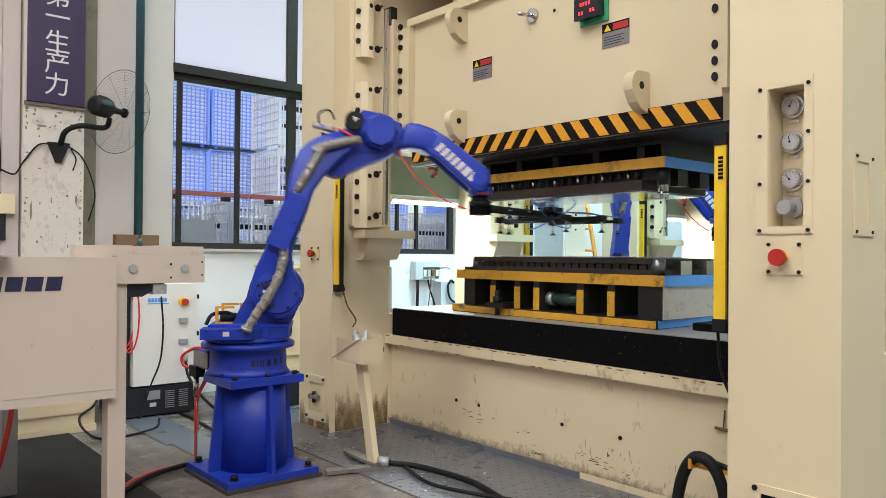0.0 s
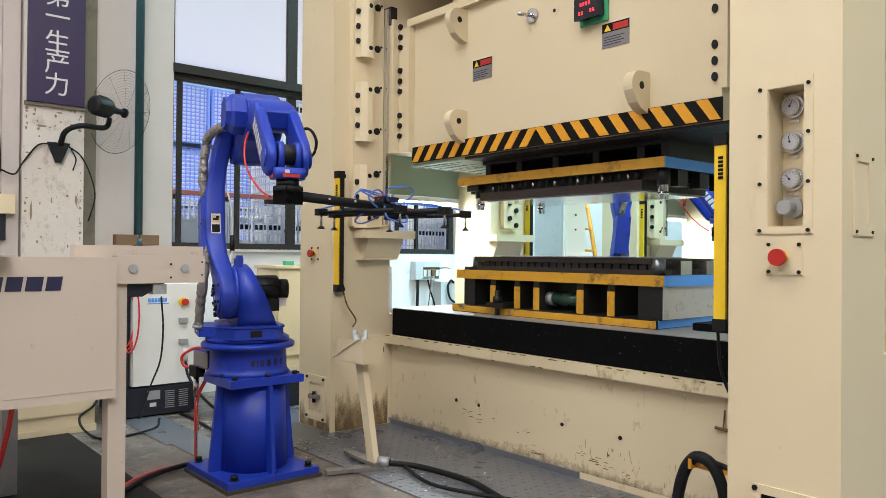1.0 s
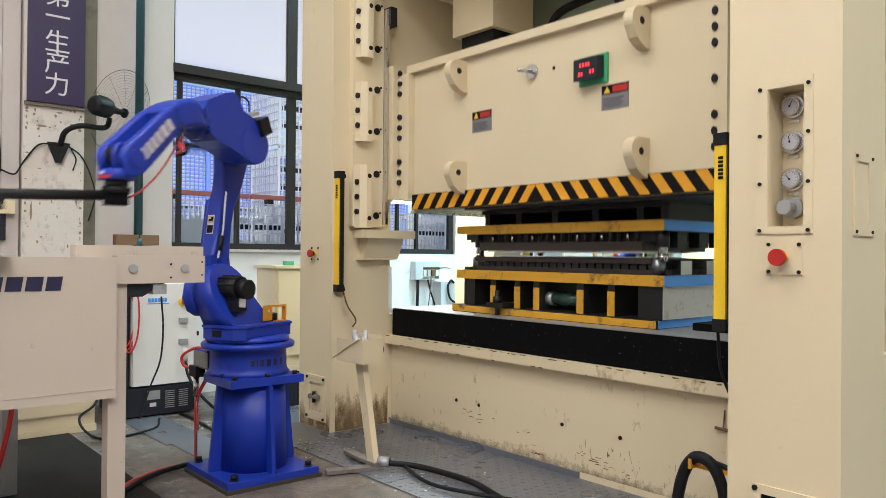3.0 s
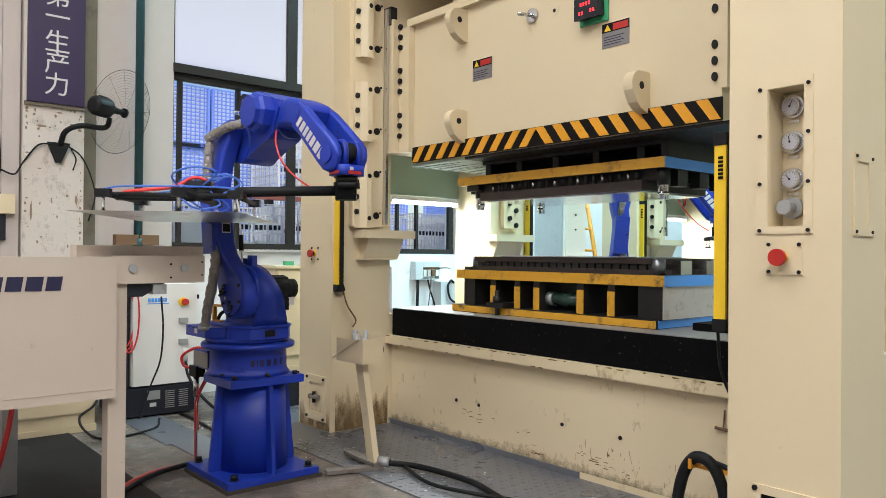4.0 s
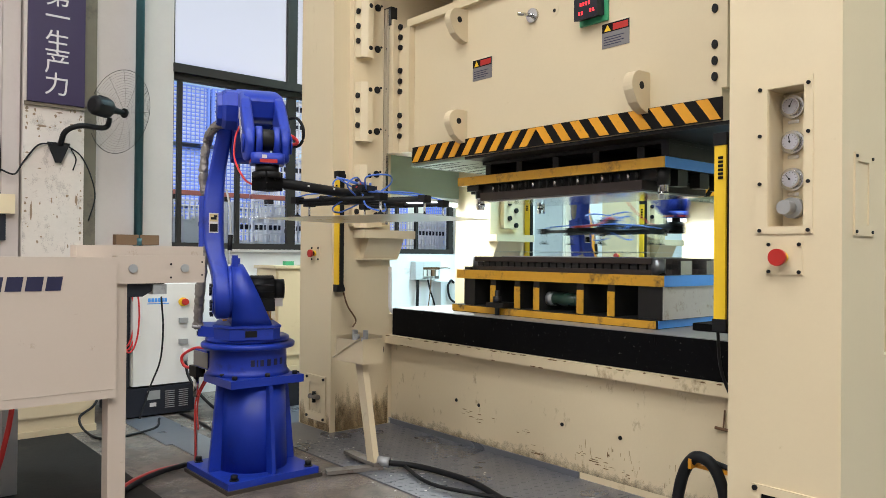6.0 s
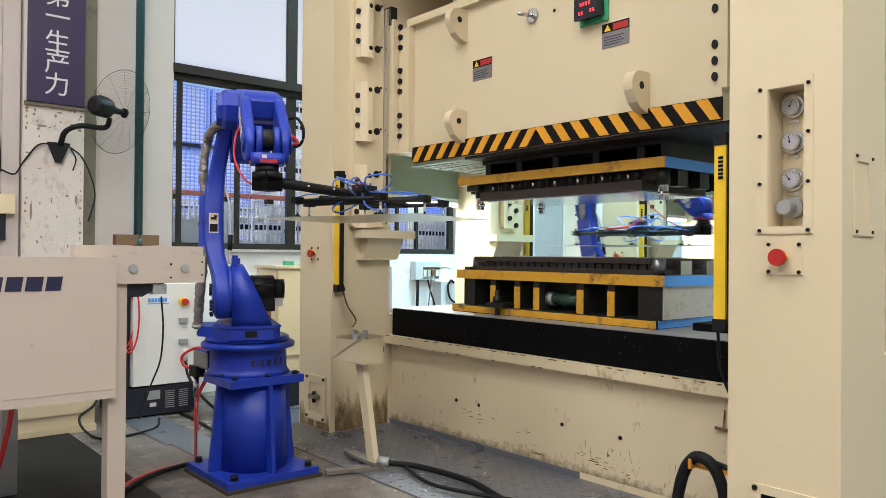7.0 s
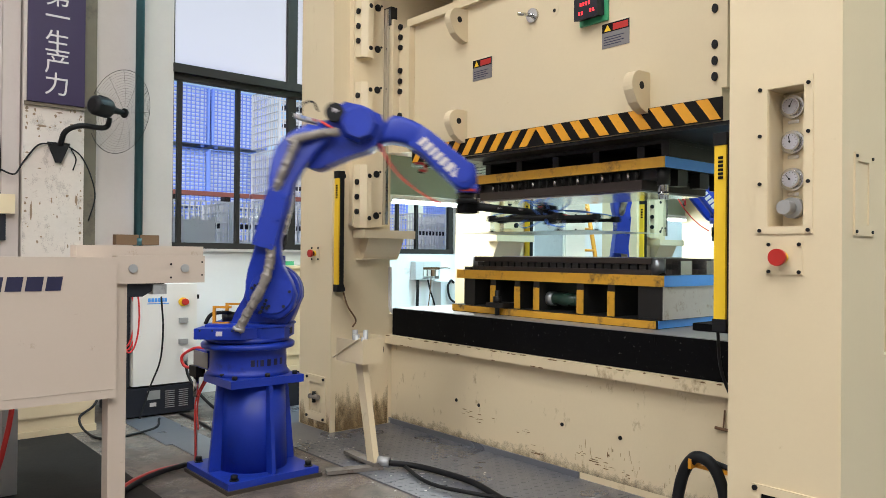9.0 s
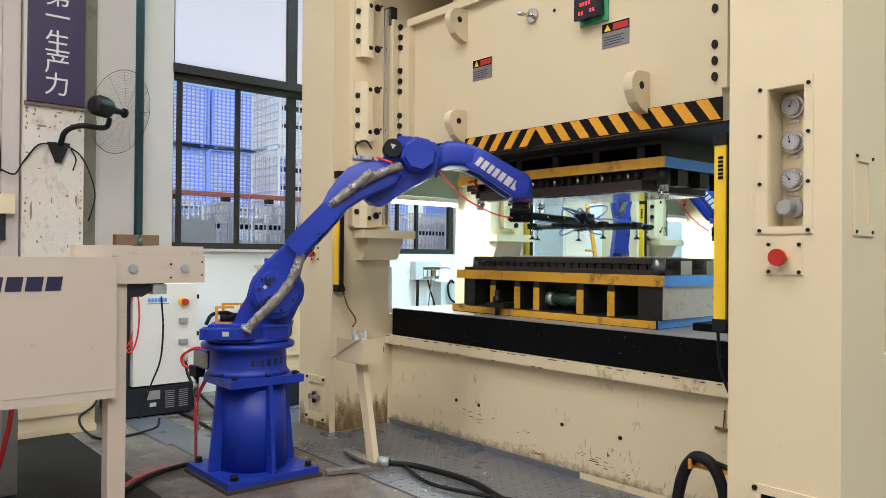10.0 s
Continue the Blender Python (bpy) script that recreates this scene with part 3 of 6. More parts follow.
        for dz in (0.07, 0.38):
            shared("bolt", BOLT, p, pose(X + 0.119, 3.128, z0 + dz) @ Matrix.Diagonal((0.5, 0.8, 0.8, 1)))
            shared("bolt", BOLT, p, pose(X + 0.045, 3.240, z0 + dz + 0.025) @ Matrix.Diagonal((0.7, 1.25, 1.25, 1)))
            shared("bolt", BOLT, p, pose(X + 0.045, 3.275, z0 + dz + 0.045) @ Matrix.Diagonal((0.6, 0.4, 0.4, 1)))
    for y0, y1, g in ((3.07, 3.53, 1), (4.40, 4.86, -1)):
        bm = bmesh.new()
        box(bm, X, X + 0.16, y0, y1, 1.415, 1.475)
        vs = box(bm, X, X + 0.12, y0 + 0.06, y1 - 0.08, 1.265, 1.415)
        for v in vs:
            if v.co.x > X + 0.1 and v.co.z < 1.3:
                v.co.x -= 0.07
        box(bm, X, X + 0.07, y0 + 0.03, y1 - 0.1, 1.255, 1.268)
        part("support_bracket", bm, CREAM, p, "cream cast bracket", 0.006)
    block("rear_guide", (X, X + 0.05, 4.60, 4.80, 1.53, 3.5), CREAM, p, "", 0.004)
    for z in (1.62, 1.75, 2.2):
        shared("bolt", BOLT, p, pose(X + 0.05, 4.66, z))
        shared("bolt", BOLT, p, pose(X + 0.05, 4.74, z - 0.06))
    # rounded white edge of the side opening
    bm = bmesh.new()
    hose(bm, [(X + 0.004, 3.412, 1.20), (X + 0.004, 3.412, 0.95), (X + 0.004, 3.425, 0.87), (X + 0.004, 3.48, 0.845), (X + 0.004, 3.6, 0.843)], 0.016, 8, 5)
    part("opening_edge", bm, WHITE, p, "white rounded edge of the side opening")
    # left column front: stop button and an air fitting in a recess
    y = 2.891
    block("stop_plate", (-4.885, -4.77, y - 0.004, y, 1.245, 1.352), CREAM, p, bevel=0.001)
    stop_button(p, -4.832, y - 0.004, 1.30, 0.028)
    for dx in (-4.872, -4.783):
        for z in (1.257, 1.340):
            screw(p, dx, y - 0.004, z)
    bm = bmesh.new()
    plate_with_hole(bm, -4.93, -4.66, y - 0.012, y, 0.07, 0.40, -4.885, -4.71, 0.13, 0.345)
    fit = part("valve_frame", bm, CREAM, p, "cream frame round a valve recess", 0.002)
    block("valve_recess", (-4.885, -4.71, y - 0.001, y + 0.0, 0.13, 0.345), CREAM_WORN, fit, bevel=0)
    pin("valve", (-4.86, y - 0.02, 0.24), (-4.74, y - 0.02, 0.245), 0.018, FOOT_STEEL, fit)
    pin("valve", (-4.80, y - 0.02, 0.20), (-4.80, y - 0.02, 0.28), 0.014, BLACK, fit)
    for dx in (-4.91, -4.68):
        for z in (0.09, 0.38):
            screw(p, dx, y - 0.012, z, 0.5)
    # right column front: gauge panel, stop button, lower cover
    bm = bmesh.new()
    plate_with_hole(bm, -1.446, -1.226, y - 0.006, y, 1.392, 1.995, -1.402, -1.260, 1.421, 1.963)
    panel = part("gauge_panel", bm, CREAM, p, "cream panel with three gauges and a regulator", 0.0015)
    for z, a in ((1.905, 25), (1.763, -10), (1.613, -40)):
        gauge(panel, -1.358, 3.018, z, a)
    pin("regulator_body", (-1.352, 3.02, 1.498), (-1.352, 2.985, 1.498), 0.042, DIE_GREY, panel, "", 20, 0.003)
    pin("regulator_knob", (-1.358, 2.99, 1.498), (-1.358, 2.93, 1.498), 0.028, DIE_GREY, panel, "grey plastic regulator knob", 20, 0.004)
    for x in (-1.430, -1.242):
        for z in (1.405, 1.59, 1.78, 1.965):
            screw(panel, x, y - 0.006, z)
    block("stop_plate", (-1.405, -1.262, y - 0.005, y, 1.232, 1.362), CREAM, p, bevel=0.0015)
    stop_button(p, -1.341, y - 0.005, 1.30, 0.033)
    for x in (-1.393, -1.275):
        for z in (1.244, 1.350):
            screw(p, x, y - 0.005, z)
    bm = bmesh.new()
    plate_with_hole(bm, -1.455, -1.14, y - 0.008, y, 0.10, 0.40, -1.42, -1.175, 0.13, 0.365)
    low = part("lower_cover", bm, CREAM, p, "", 0.002)
    block("lower_recess", (-1.42, -1.175, y - 0.001, y, 0.13, 0.365), BLACK_PAINT, low, bevel=0)
    for x in (-1.442, -1.153):
        screw(low, x, y - 0.008, 0.385, 0.5)
    # right column side: slotted cover
    bm = bmesh.new()
    sx = -1.123
    box(bm, sx, sx + 0.007, 2.995, 3.016, 1.385, 1.70)
    box(bm, sx, sx + 0.007, 3.13, 3.19, 1.385, 1.70)
    box(bm, sx, sx + 0.007, 3.016, 3.13, 1.385, 1.425)
    box(bm, sx, sx + 0.007, 3.016, 3.13, 1.668, 1.70)
    slot = part("slot_cover", bm, CREAM, p, "cream slotted cover", 0.001)
    block("slot_recess", (sx, sx + 0.001, 3.016, 3.13, 1.425, 1.668), CREAM_WORN, slot, bevel=0)
    for yy in (3.006, 3.16):
        for z in (1.40, 1.685):
            screw(slot, sx + 0.007, yy, z, 0.3, Matrix())
    # slide with its fittings
    s = new("slide")
    s.parent = p
    s.matrix_basis = pose(*PRESS_AT).inverted()
    s["label"] = "cream press slide that moves up and down"
    bm = bmesh.new()
    box(bm, -4.352, -1.90, 3.44, 4.45, 1.975, 3.045)
    part("slide_body", bm, CREAM, s, "", 0.008)
    block("slide_lip", (-4.40, -1.90, 3.40, 3.4395, 2.995, 3.05), CREAM, s, bevel=0.006)
    # one underside in two colours: dark for its shaded part, pale green where lit
    block("slide_bottom", (-3.80, -1.86, 3.45, 4.44, 1.955, 1.974), DIE_STEEL, s, "steel slide face, coloured dark where it is shaded", 0.002)
    block("slide_bottom", (-4.40, -3.801, 3.45, 4.44, 1.955, 1.974), GREEN, s, "slide face, coloured pale green where it is lit", 0.002)
    for x in (-4.37, -4.29, -4.21, -4.13, -4.05):
        block("face_slot", (x - 0.004, x + 0.004, 3.46, 4.43, 1.9535, 1.9549), BLACK_PAINT, s, bevel=0)
    for k in range(6):
        block("face_slot", (-4.39, -3.9, 3.52 + k * 0.15, 3.526 + k * 0.15, 1.9533, 1.9548), BLACK_PAINT, s, bevel=0)
    bm = bmesh.new()
    box(bm, -4.592, -4.475, 3.332, 3.80, 2.06, 3.06)
    box(bm, -4.474, -4.353, 3.388, 3.80, 2.06, 2.99)
    part("slide_guide", bm, CREAM, s, "cream slide gib", 0.005)
    block("slide_guide", (-1.899, -1.865, 3.425, 3.80, 2.135, 3.03), CREAM, s, "cream slide gib", 0.004)
    for z in (3.005, 2.928, 2.851, 2.676, 2.597, 2.52, 2.34, 2.262, 2.185):
        shared("bolt", BOLT, s, pose(-4.455, 3.389, z) @ TO_FRONT @ Matrix.Diagonal((0.9, 1.0, 1.0, 1)))
    for z in (2.88, 2.80, 2.72, 2.54, 2.36, 2.278, 2.199):
        shared("bolt", BOLT, s, pose(-1.938, 3.441, z) @ TO_FRONT @ Matrix.Diagonal((0.6, 0.75, 1.1, 1)))
    for z in (3.0, 2.75, 2.48, 2.19):
        shared("bolt", BOLT, s, pose(-4.545, 3.333, z) @ TO_FRONT @ Matrix.Diagonal((0.4, 1.0, 1.25, 1)))
    # hazard board: black with slanted yellow bars that meet in the middle
    hz = block("hazard_board", (-4.356, -1.893, 3.425, 3.4395, 1.977, 2.092), HAZARD_BLACK, s, "black and yellow striped warning board", 0.001)
    mid = -3.12
    for k in range(-9, 9):
        xc = mid + (k + 0.5) * 0.1365
        sgn = -1 if k >= 0 else 1
        bm = bmesh.new()
        vs = box(bm, xc - 0.033, xc + 0.033, 3.421, 3.4251, 1.981, 2.089)
        for v in vs:
            v.co.x += sgn * (v.co.z - 2.035) * 0.75
            v.co.x = min(max(v.co.x, -4.352), -1.897)
        part("hazard_stripe", bm, HAZARD, hz, "yellow stripe")
    # lifting lugs
    for x, z in ((-3.80, 2.19), (-2.345, 2.19), (-3.80, 2.88), (-2.345, 2.885)):
        bm = bmesh.new()
        prof = [(0.0, 0.095), (-0.075, 0.095)] + [(-0.085 + 0.075 * math.cos(radians(k)), 0.020 + 0.075 * math.sin(radians(k))) for k in range(100, 206, 15)] + [(-0.115, -0.075), (-0.075, -0.105), (-0.03, -0.122), (0.0, -0.125)]
        loft(bm, [[Vector((x + dx, 3.44 + a, z + b)) for a, b in prof] for dx in (-0.03, 0.03)])
        for f in bm.faces:
            f.smooth = False
        lug = part("lifting_lug", bm, CREAM, s, "cream lifting lug with an eye", 0.006)
        for dx in (-0.0312, 0.0302):
            pin("eye", (x + dx, 3.365, z + 0.018), (x + dx + 0.001, 3.365, z + 0.018), 0.021, BLACK, lug)
    # warning plates
    for x, z in ((-3.62, 2.545), (-2.54, 2.545)):
        w = block("warning_plate", (x - 0.092, x + 0.092, 3.436, 3.4399, z - 0.07, z + 0.07), PLATE_GREY, s, "grey and black warning plate", 0.0005)
        block("plate_header", (x - 0.09, x + 0.09, 3.4345, 3.436, z + 0.018, z + 0.068), HAZARD_BLACK, w, bevel=0)
        block("plate_red", (x - 0.015, x + 0.085, 3.4335, 3.4345, z + 0.024, z + 0.06), RED, w, bevel=0)
        bm = bmesh.new()
        loft(bm, [[Vector((x - 0.075, yy, z + 0.024)), Vector((x - 0.03, yy, z + 0.024)), Vector((x - 0.0525, yy, z + 0.062))] for yy in (3.4345, 3.4335)])
        part("plate_triangle", bm, CURTAIN, w)
        for i in range(4):
            block("text_bar", (x - 0.078, x + 0.06 - 0.02 * (i % 2), 3.4352, 3.436, z - 0.012 - i * 0.014, z - 0.007 - i * 0.014), INK, w, bevel=0)
    # counter display and two knobs
    c = block("counter_backplate", (-2.785, -2.585, 3.425, 3.4395, 2.632, 2.80), SIGN_GREEN, s, "green counter box with red digits", 0.003)
    bm = bmesh.new()
    vs = box(bm, -2.775, -2.61, 3.36, 3.425, 2.665, 2.79)
    for v in vs:
        if v.co.y < 3.4:
            v.co.z -= 0.015
    counter = part("counter_box", bm, DARK_CABINET, c, "", 0.004)
    for i, (x, z) in enumerate(((-2.725, 2.735), (-2.705, 2.735), (-2.685, 2.735), (-2.665, 2.735), (-2.735, 2.685), (-2.715, 2.685), (-2.655, 2.69), (-2.635, 2.69))):
        block("led_digit", (x - 0.005, x + 0.005, 3.3575, 3.3598, z - 0.010, z + 0.010), LED, counter, "glowing red digit", bevel=0)
    pin("knob_seat", (-3.166, 3.4395, 2.795), (-3.166, 3.425, 2.795), 0.045, STEEL, s, "", 24, 0.003)
    pin("knob", (-3.166, 3.425, 2.795), (-3.20, 3.34, 2.795), 0.011, STEEL, s)
    pin("plug", (-3.0, 3.4395, 2.79), (-3.0, 3.4375, 2.79), 0.042, CREAM, s, "", 24)
    pin("plug_hole", (-2.99, 3.438, 2.785), (-2.99, 3.4365, 2.785), 0.012, BLACK, s)
    return p, s


def build_die(upper):
    """The steel die set; both halves carry a yellow edge plate in front and a blue one at the side."""
    x0, x1, y0, y1 = -4.03, -2.325, 3.60, 4.36
    if upper:
        d = thing("upper_die", "upper half of a steel die with yellow and blue edges", "die", pose(-3.18, 3.98, 1.70), "die set")
        base = block("base_plate", (x0, x1, y0, y1, 1.795, 1.853), DIE_STEEL, d, "", 0.003)
        block("top_block", (-3.81, -2.31, y0 + 0.03, y1, 1.93, 1.953), DIE_STEEL, d, "dark steel clamp plate", 0.003)
        bm = bmesh.new()
        for x in (-3.80, -3.50, -3.18, -2.86, -2.54):
            box(bm, x, x + 0.05, y0 + 0.05, y1 - 0.02, 1.853, 1.932)
        part("riser_block", bm, DIE_STEEL, d, "", 0.003)
        block("side_block", (-2.36, -2.312, y0 + 0.02, y1 - 0.05, 1.855, 1.952), DIE_STEEL, d, "dark oiled steel side", 0.003)
        block("back_block", (-3.80, -2.40, y1 - 0.20, y1 - 0.03, 1.853, 1.93), HAZARD_BLACK, d, bevel=0)
        z0, z1 = 1.795, 1.853
        block("die_body", (-3.95, -2.40, y0 + 0.05, y1 - 0.05, 1.735, 1.794), DIE_STEEL, d, "", 0.004)
        block("blank_holder", (-3.80, -2.47, y0 + 0.0, y1 - 0.08, 1.678, 1.733), DIE_BROWN, d, "oily brown steel blank holder", 0.004)
        block("polished_face", (-3.76, -2.50, y0 + 0.04, y1 - 0.12, 1.668, 1.677), CHROME, d, "polished steel die face", 0.002)
        for i in range(20):
            x = -3.70 + i * 0.062
            pin("spring_bolt", (x, y0 + 0.03, 1.736), (x, y0 + 0.03, 1.79), 0.010, DIE_STEEL if i % 3 else STEEL, d)
        for x, y in ((-3.86, y0 + 0.06), (-2.37, y0 + 0.06), (-3.86, y1 - 0.06), (-2.37, y1 - 0.06)):
            g = pin("guide_pin", (x, y, 1.80), (x, y, 1.62), 0.028, STEEL, d, "bright steel guide pin", 18, 0.004)
            pin("pin_collar", (x, y, 1.80), (x, y, 1.70), 0.037, DIE_STEEL, g, "", 18, 0.003)
            pin("pin_ring", (x, y, 1.64), (x, y, 1.66), 0.031, CHROME, g, "", 18)
        block("corner_block", (-3.95, -3.83, y0 + 0.01, y0 + 0.1, 1.752, 1.794), DIE_STEEL, d, bevel=0.003)
        for y in (3.75, 3.98, 4.2):
            block("side_clamp", (-2.40, -2.335, y, y + 0.1, 1.70, 1.79), DIE_STEEL, d, bevel=0.004)
    else:
        d = thing("lower_die", "lower half of a steel die on the press bolster", "die", pose(-3.18, 3.98, 0.893), "die set")
        base = block("base_plate", (x0, x1, y0, y1, 1.132, 1.192), DIE_STEEL, d, "", 0.003)
        for x in (-3.70, -3.47, -3.30, -2.94, -2.71):
            r = block("riser_block", (x, x + 0.05, y0 + 0.01, y1 - 0.02, 0.945, 1.131), DIE_STEEL, d, bevel=0.003)
            block("riser_paint", (x - 0.001, x + 0.051, y0 + 0.006, y0 + 0.0101, 0.945, 1.09), YELLOW, r, bevel=0)
        block("left_block", (-3.97, -3.86, y0 + 0.01, y1 - 0.02, 0.945, 1.131), DIE_STEEL, d, "dark green steel riser", 0.003)
        block("right_block", (-2.50, -2.34, y0 + 0.01, y1 - 0.02, 0.945, 1.131), DIE_STEEL, d, "dark steel riser", 0.003)
        block("right_face", (-2.3395, -2.334, y0 + 0.012, y1 - 0.022, 0.946, 1.130), BLOTCHY, d, "blotchy ground steel face", 0.001)
        block("low_clamp", (-2.22, -1.98, 3.72, 3.92, 0.894, 0.935), BLACK_PAINT, d, "black clamp block", 0.006)
        block("foot_plate", (-4.06, -2.36, y0 - 0.02, y1, 0.893, 0.944), DIE_STEEL, d, "", 0.003)
        block("foot_edge", (-4.06, -2.36, y0 - 0.025, y0 - 0.0205, 0.897, 0.940), YELLOW, d, "worn yellow foot plate edge", bevel=0)
        block("foot_side", (-2.3595, -2.355, y0, y1 - 0.02, 0.897, 0.940), SKYBLUE, d, "light blue foot plate edge", bevel=0)
        cyl = pin("gas_spring", (-3.22, y0 + 0.10, 1.02), (-2.95, y0 + 0.10, 1.02), 0.042, DARK_GREEN, d, "dark green gas cylinder", 20, 0.004)
        pin("cylinder_end", (-3.24, y0 + 0.10, 1.02), (-3.19, y0 + 0.10, 1.02), 0.046, DIE_GREY, cyl, "", 20, 0.003)
        pin("cylinder_end", (-2.97, y0 + 0.10, 1.02), (-2.945, y0 + 0.10, 1.02), 0.046, DIE_GREY, cyl, "", 20, 0.003)
        z0, z1 = 1.132, 1.192
        block("die_body", (-3.90, -2.40, y0 + 0.03, y1 - 0.05, 1.1925, 1.222), DIE_BROWN, d, "", 0.003)
        for i in range(24):
            x = -3.85 + i * 0.061
            block("spacer", (x, x + 0.048, y0 + 0.03, y0 + 0.08, 1.223, 1.252), DIE_STEEL, d, bevel=0.002)
        block("die_core", (-3.86, -2.42, y0 + 0.10, y1 - 0.1, 1.2225, 1.256), DIE_STEEL, d, bevel=0.002)
        block("upper_ring", (-3.87, -2.42, y0 + 0.02, y1 - 0.06, 1.2565, 1.288), DIE_BROWN, d, "oily brown steel ring", 0.005)
        block("polished_face", (-3.70, -2.56, y0 + 0.12, y1 - 0.16, 1.2885, 1.294), CHROME, d, "polished steel punch face", 0.002)
        for x, y in ((-3.88, y0 + 0.06), (-2.40, y0 + 0.06), (-3.88, y1 - 0.06), (-2.40, y1 - 0.06)):
            pin("guide_bush", (x, y, 1.193), (x, y, 1.285), 0.040, DARK_GROUND, d, "steel guide bush", 20, 0.006)
        for y in (3.80, 4.08):
            block("side_clamp", (-2.40, -2.345, y, y + 0.12, 1.193, 1.275), STEEL, d, bevel=0.004)
        block("left_stop", (-3.98, -3.90, y0 + 0.02, y0 + 0.12, 1.193, 1.215), DIE_STEEL, d, bevel=0.003)
        for x in (-3.58,):
            cl = block("clamp_foot", (x - 0.08, x + 0.08, y0 - 0.07, y0 + 0.08, 0.945, 0.978), DIE_STEEL, d, bevel=0.004)
            pin("clamp_stud", (x, y0 - 0.045, 0.893), (x, y0 - 0.045, 1.06), 0.016, DIE_STEEL, cl)
            pin("clamp_nut", (x, y0 - 0.045, 0.978), (x, y0 - 0.045, 1.02), 0.03, DIE_STEEL, cl, "", 6)
    block("yellow_edge", (x0 - 0.003, x1 + 0.003, y0 - 0.006, y0 - 0.0005, z0 - 0.001, z1 + 0.001), YELLOW, base, "worn yellow painted edge", 0.001)
    block("blue_edge", (x1 + 0.0005, x1 + 0.006, y0, y1, z0 - 0.001, z1 + 0.001), SKYBLUE, base, "light blue painted edge", 0.001)
    return d


press, slide = build_press()
lower_die, upper_die = build_die(False), build_die(True)

light_curtain("light_curtain", -4.575, 2.93, 1.025, 1.895, "y", "yellow light curtain bar on the inner face of a column")
light_curtain("light_curtain", -1.63, 2.96, 0.985, 1.825, "y", "yellow light curtain bar beside a column")
light_curtain("light_curtain", -4.575, 4.93, 1.025, 1.895, "y", "yellow light curtain bar at the rear of the press")


# ---------------------------------------------------------------- robots
J2_Z, SHOULDER, LOWER, RISE, FORE, DROP = 1.078, 0.182, 0.862, 0.231, 0.870, 0.162


def build_robot(m):
    r = thing("industrial_robot", "blue six-axis industrial robot on a steel pedestal", "robot", None, "press-tending robots")
    # pedestal: a steel tube with four tapered ribs between two plates
    ped = block("pedestal", (-0.205, 0.365, -0.28, 0.275, 0.022, 0.058), BLUE, r, "blue steel pedestal bolted to the floor", 0.004)
    block("shim_plate", (-0.22, 0.375, -0.29, 0.295, 0.0, 0.021), SHIM, ped, "rusty steel shim plate", 0.003)
    PX0 = 0.075
    bm = bmesh.new()
    rod(bm, (PX0, 0, 0.058), (PX0, 0, 0.548), 0.20, 0.185, 40)
    part("pedestal_tube", bm, BLUE, ped, "", 0.003)
    for a in range(4):
        bm = bmesh.new()
        loft(bm, [[Vector((x, t, z)) for x, z in ((0.15, 0.058), (0.268, 0.058), (0.268, 0.075), (0.222, 0.548), (0.15, 0.548))] for t in (-0.011, 0.011)])
        for f in bm.faces:
            f.smooth = False
        part("rib", bm, BLUE, ped, "", 0.002, pose(PX0, 0, 0, 0, 0, 90 * a))
    for x in (-0.165, 0.315):
        for y in (-0.225, 0.235):
            w = pin("anchor_washer", (x, y, 0.058), (x, y, 0.063), 0.026, DIE_STEEL, ped, "", 18)
            pin("anchor_bolt", (x, y, 0.063), (x, y, 0.088), 0.019, BLACK, w, "", 6)
    bm = bmesh.new()
    lug = [(-0.21, -0.12), (-0.08, -0.235), (0.285, -0.235), (0.285, 0.218), (-0.08, 0.218), (-0.21, 0.12)]
    loft(bm, [[Vector((x, y, z)) for x, y in lug] for z in (0.548, 0.592)])
    for f in bm.faces:
        f.smooth = False
    base = part("base_flange", bm, BLUE, r, "", 0.006)
    for x, y in ((-0.05, -0.20), (0.245, -0.195), (0.245, 0.18), (-0.05, 0.18), (0.11, -0.205), (0.255, 0.0)):
        pin("base_bolt", (x, y, 0.592), (x, y, 0.612), 0.015, BLACK, base, "", 6)
    bm = bmesh.new()
    loft(bm, [[Vector((0.012 + q * math.cos(k * math.tau / 48), q * math.sin(k * math.tau / 48), z)) for k in range(48)] for q, z in ((0.245, 0.592), (0.228, 0.612), (0.222, 0.635), (0.222, 0.735), (0.232, 0.748))])
    body = part("base_body", bm, BLUE, r)
    block("connector_box", (-0.30, -0.12, -0.20, 0.12, 0.605, 0.715), BLUE, body, bevel=0.008)
    block("connector_plate", (-0.305, -0.10, -0.206, -0.2005, 0.615, 0.705), PLATE_GREY, body, "grey connector plate", 0.002)
    bm = bmesh.new()
    loft(bm, [[Vector((0.008 + q * math.cos(k * math.tau / 56), q * math.sin(k * math.tau / 56), z)) for k in range(56)] for q, z in ((0.232, 0.742), (0.262, 0.745), (0.270, 0.750), (0.272, 0.768), (0.266, 0.776), (0.235, 0.780))])
    part("bearing_ring", bm, BLUE, r)
    for half, a in ((0.011, -20), (0.004, -13), (0.010, -6), (0.011, 5), (0.012, 17), (0.011, 30)):
        bm = bmesh.new()
        box(bm, 0.2205, 0.2245, -half, half, 0.652, 0.689)
        part("mark_bar", bm, INK, body, m=pose(0.0122, 0, 0, 0, 0, a))
    # turret
    t = new("turret")
    t.parent = r
    bm = bmesh.new()
    loft(bm, [[Vector((q * math.cos(k * math.tau / 48), q * math.sin(k * math.tau / 48), z)) for k in range(48)] for q, z in ((0.238, 0.783), (0.244, 0.79), (0.240, 0.806), (0.222, 0.815))])
    part("turret_ring", bm, BLUE, t)
    bm = bmesh.new()
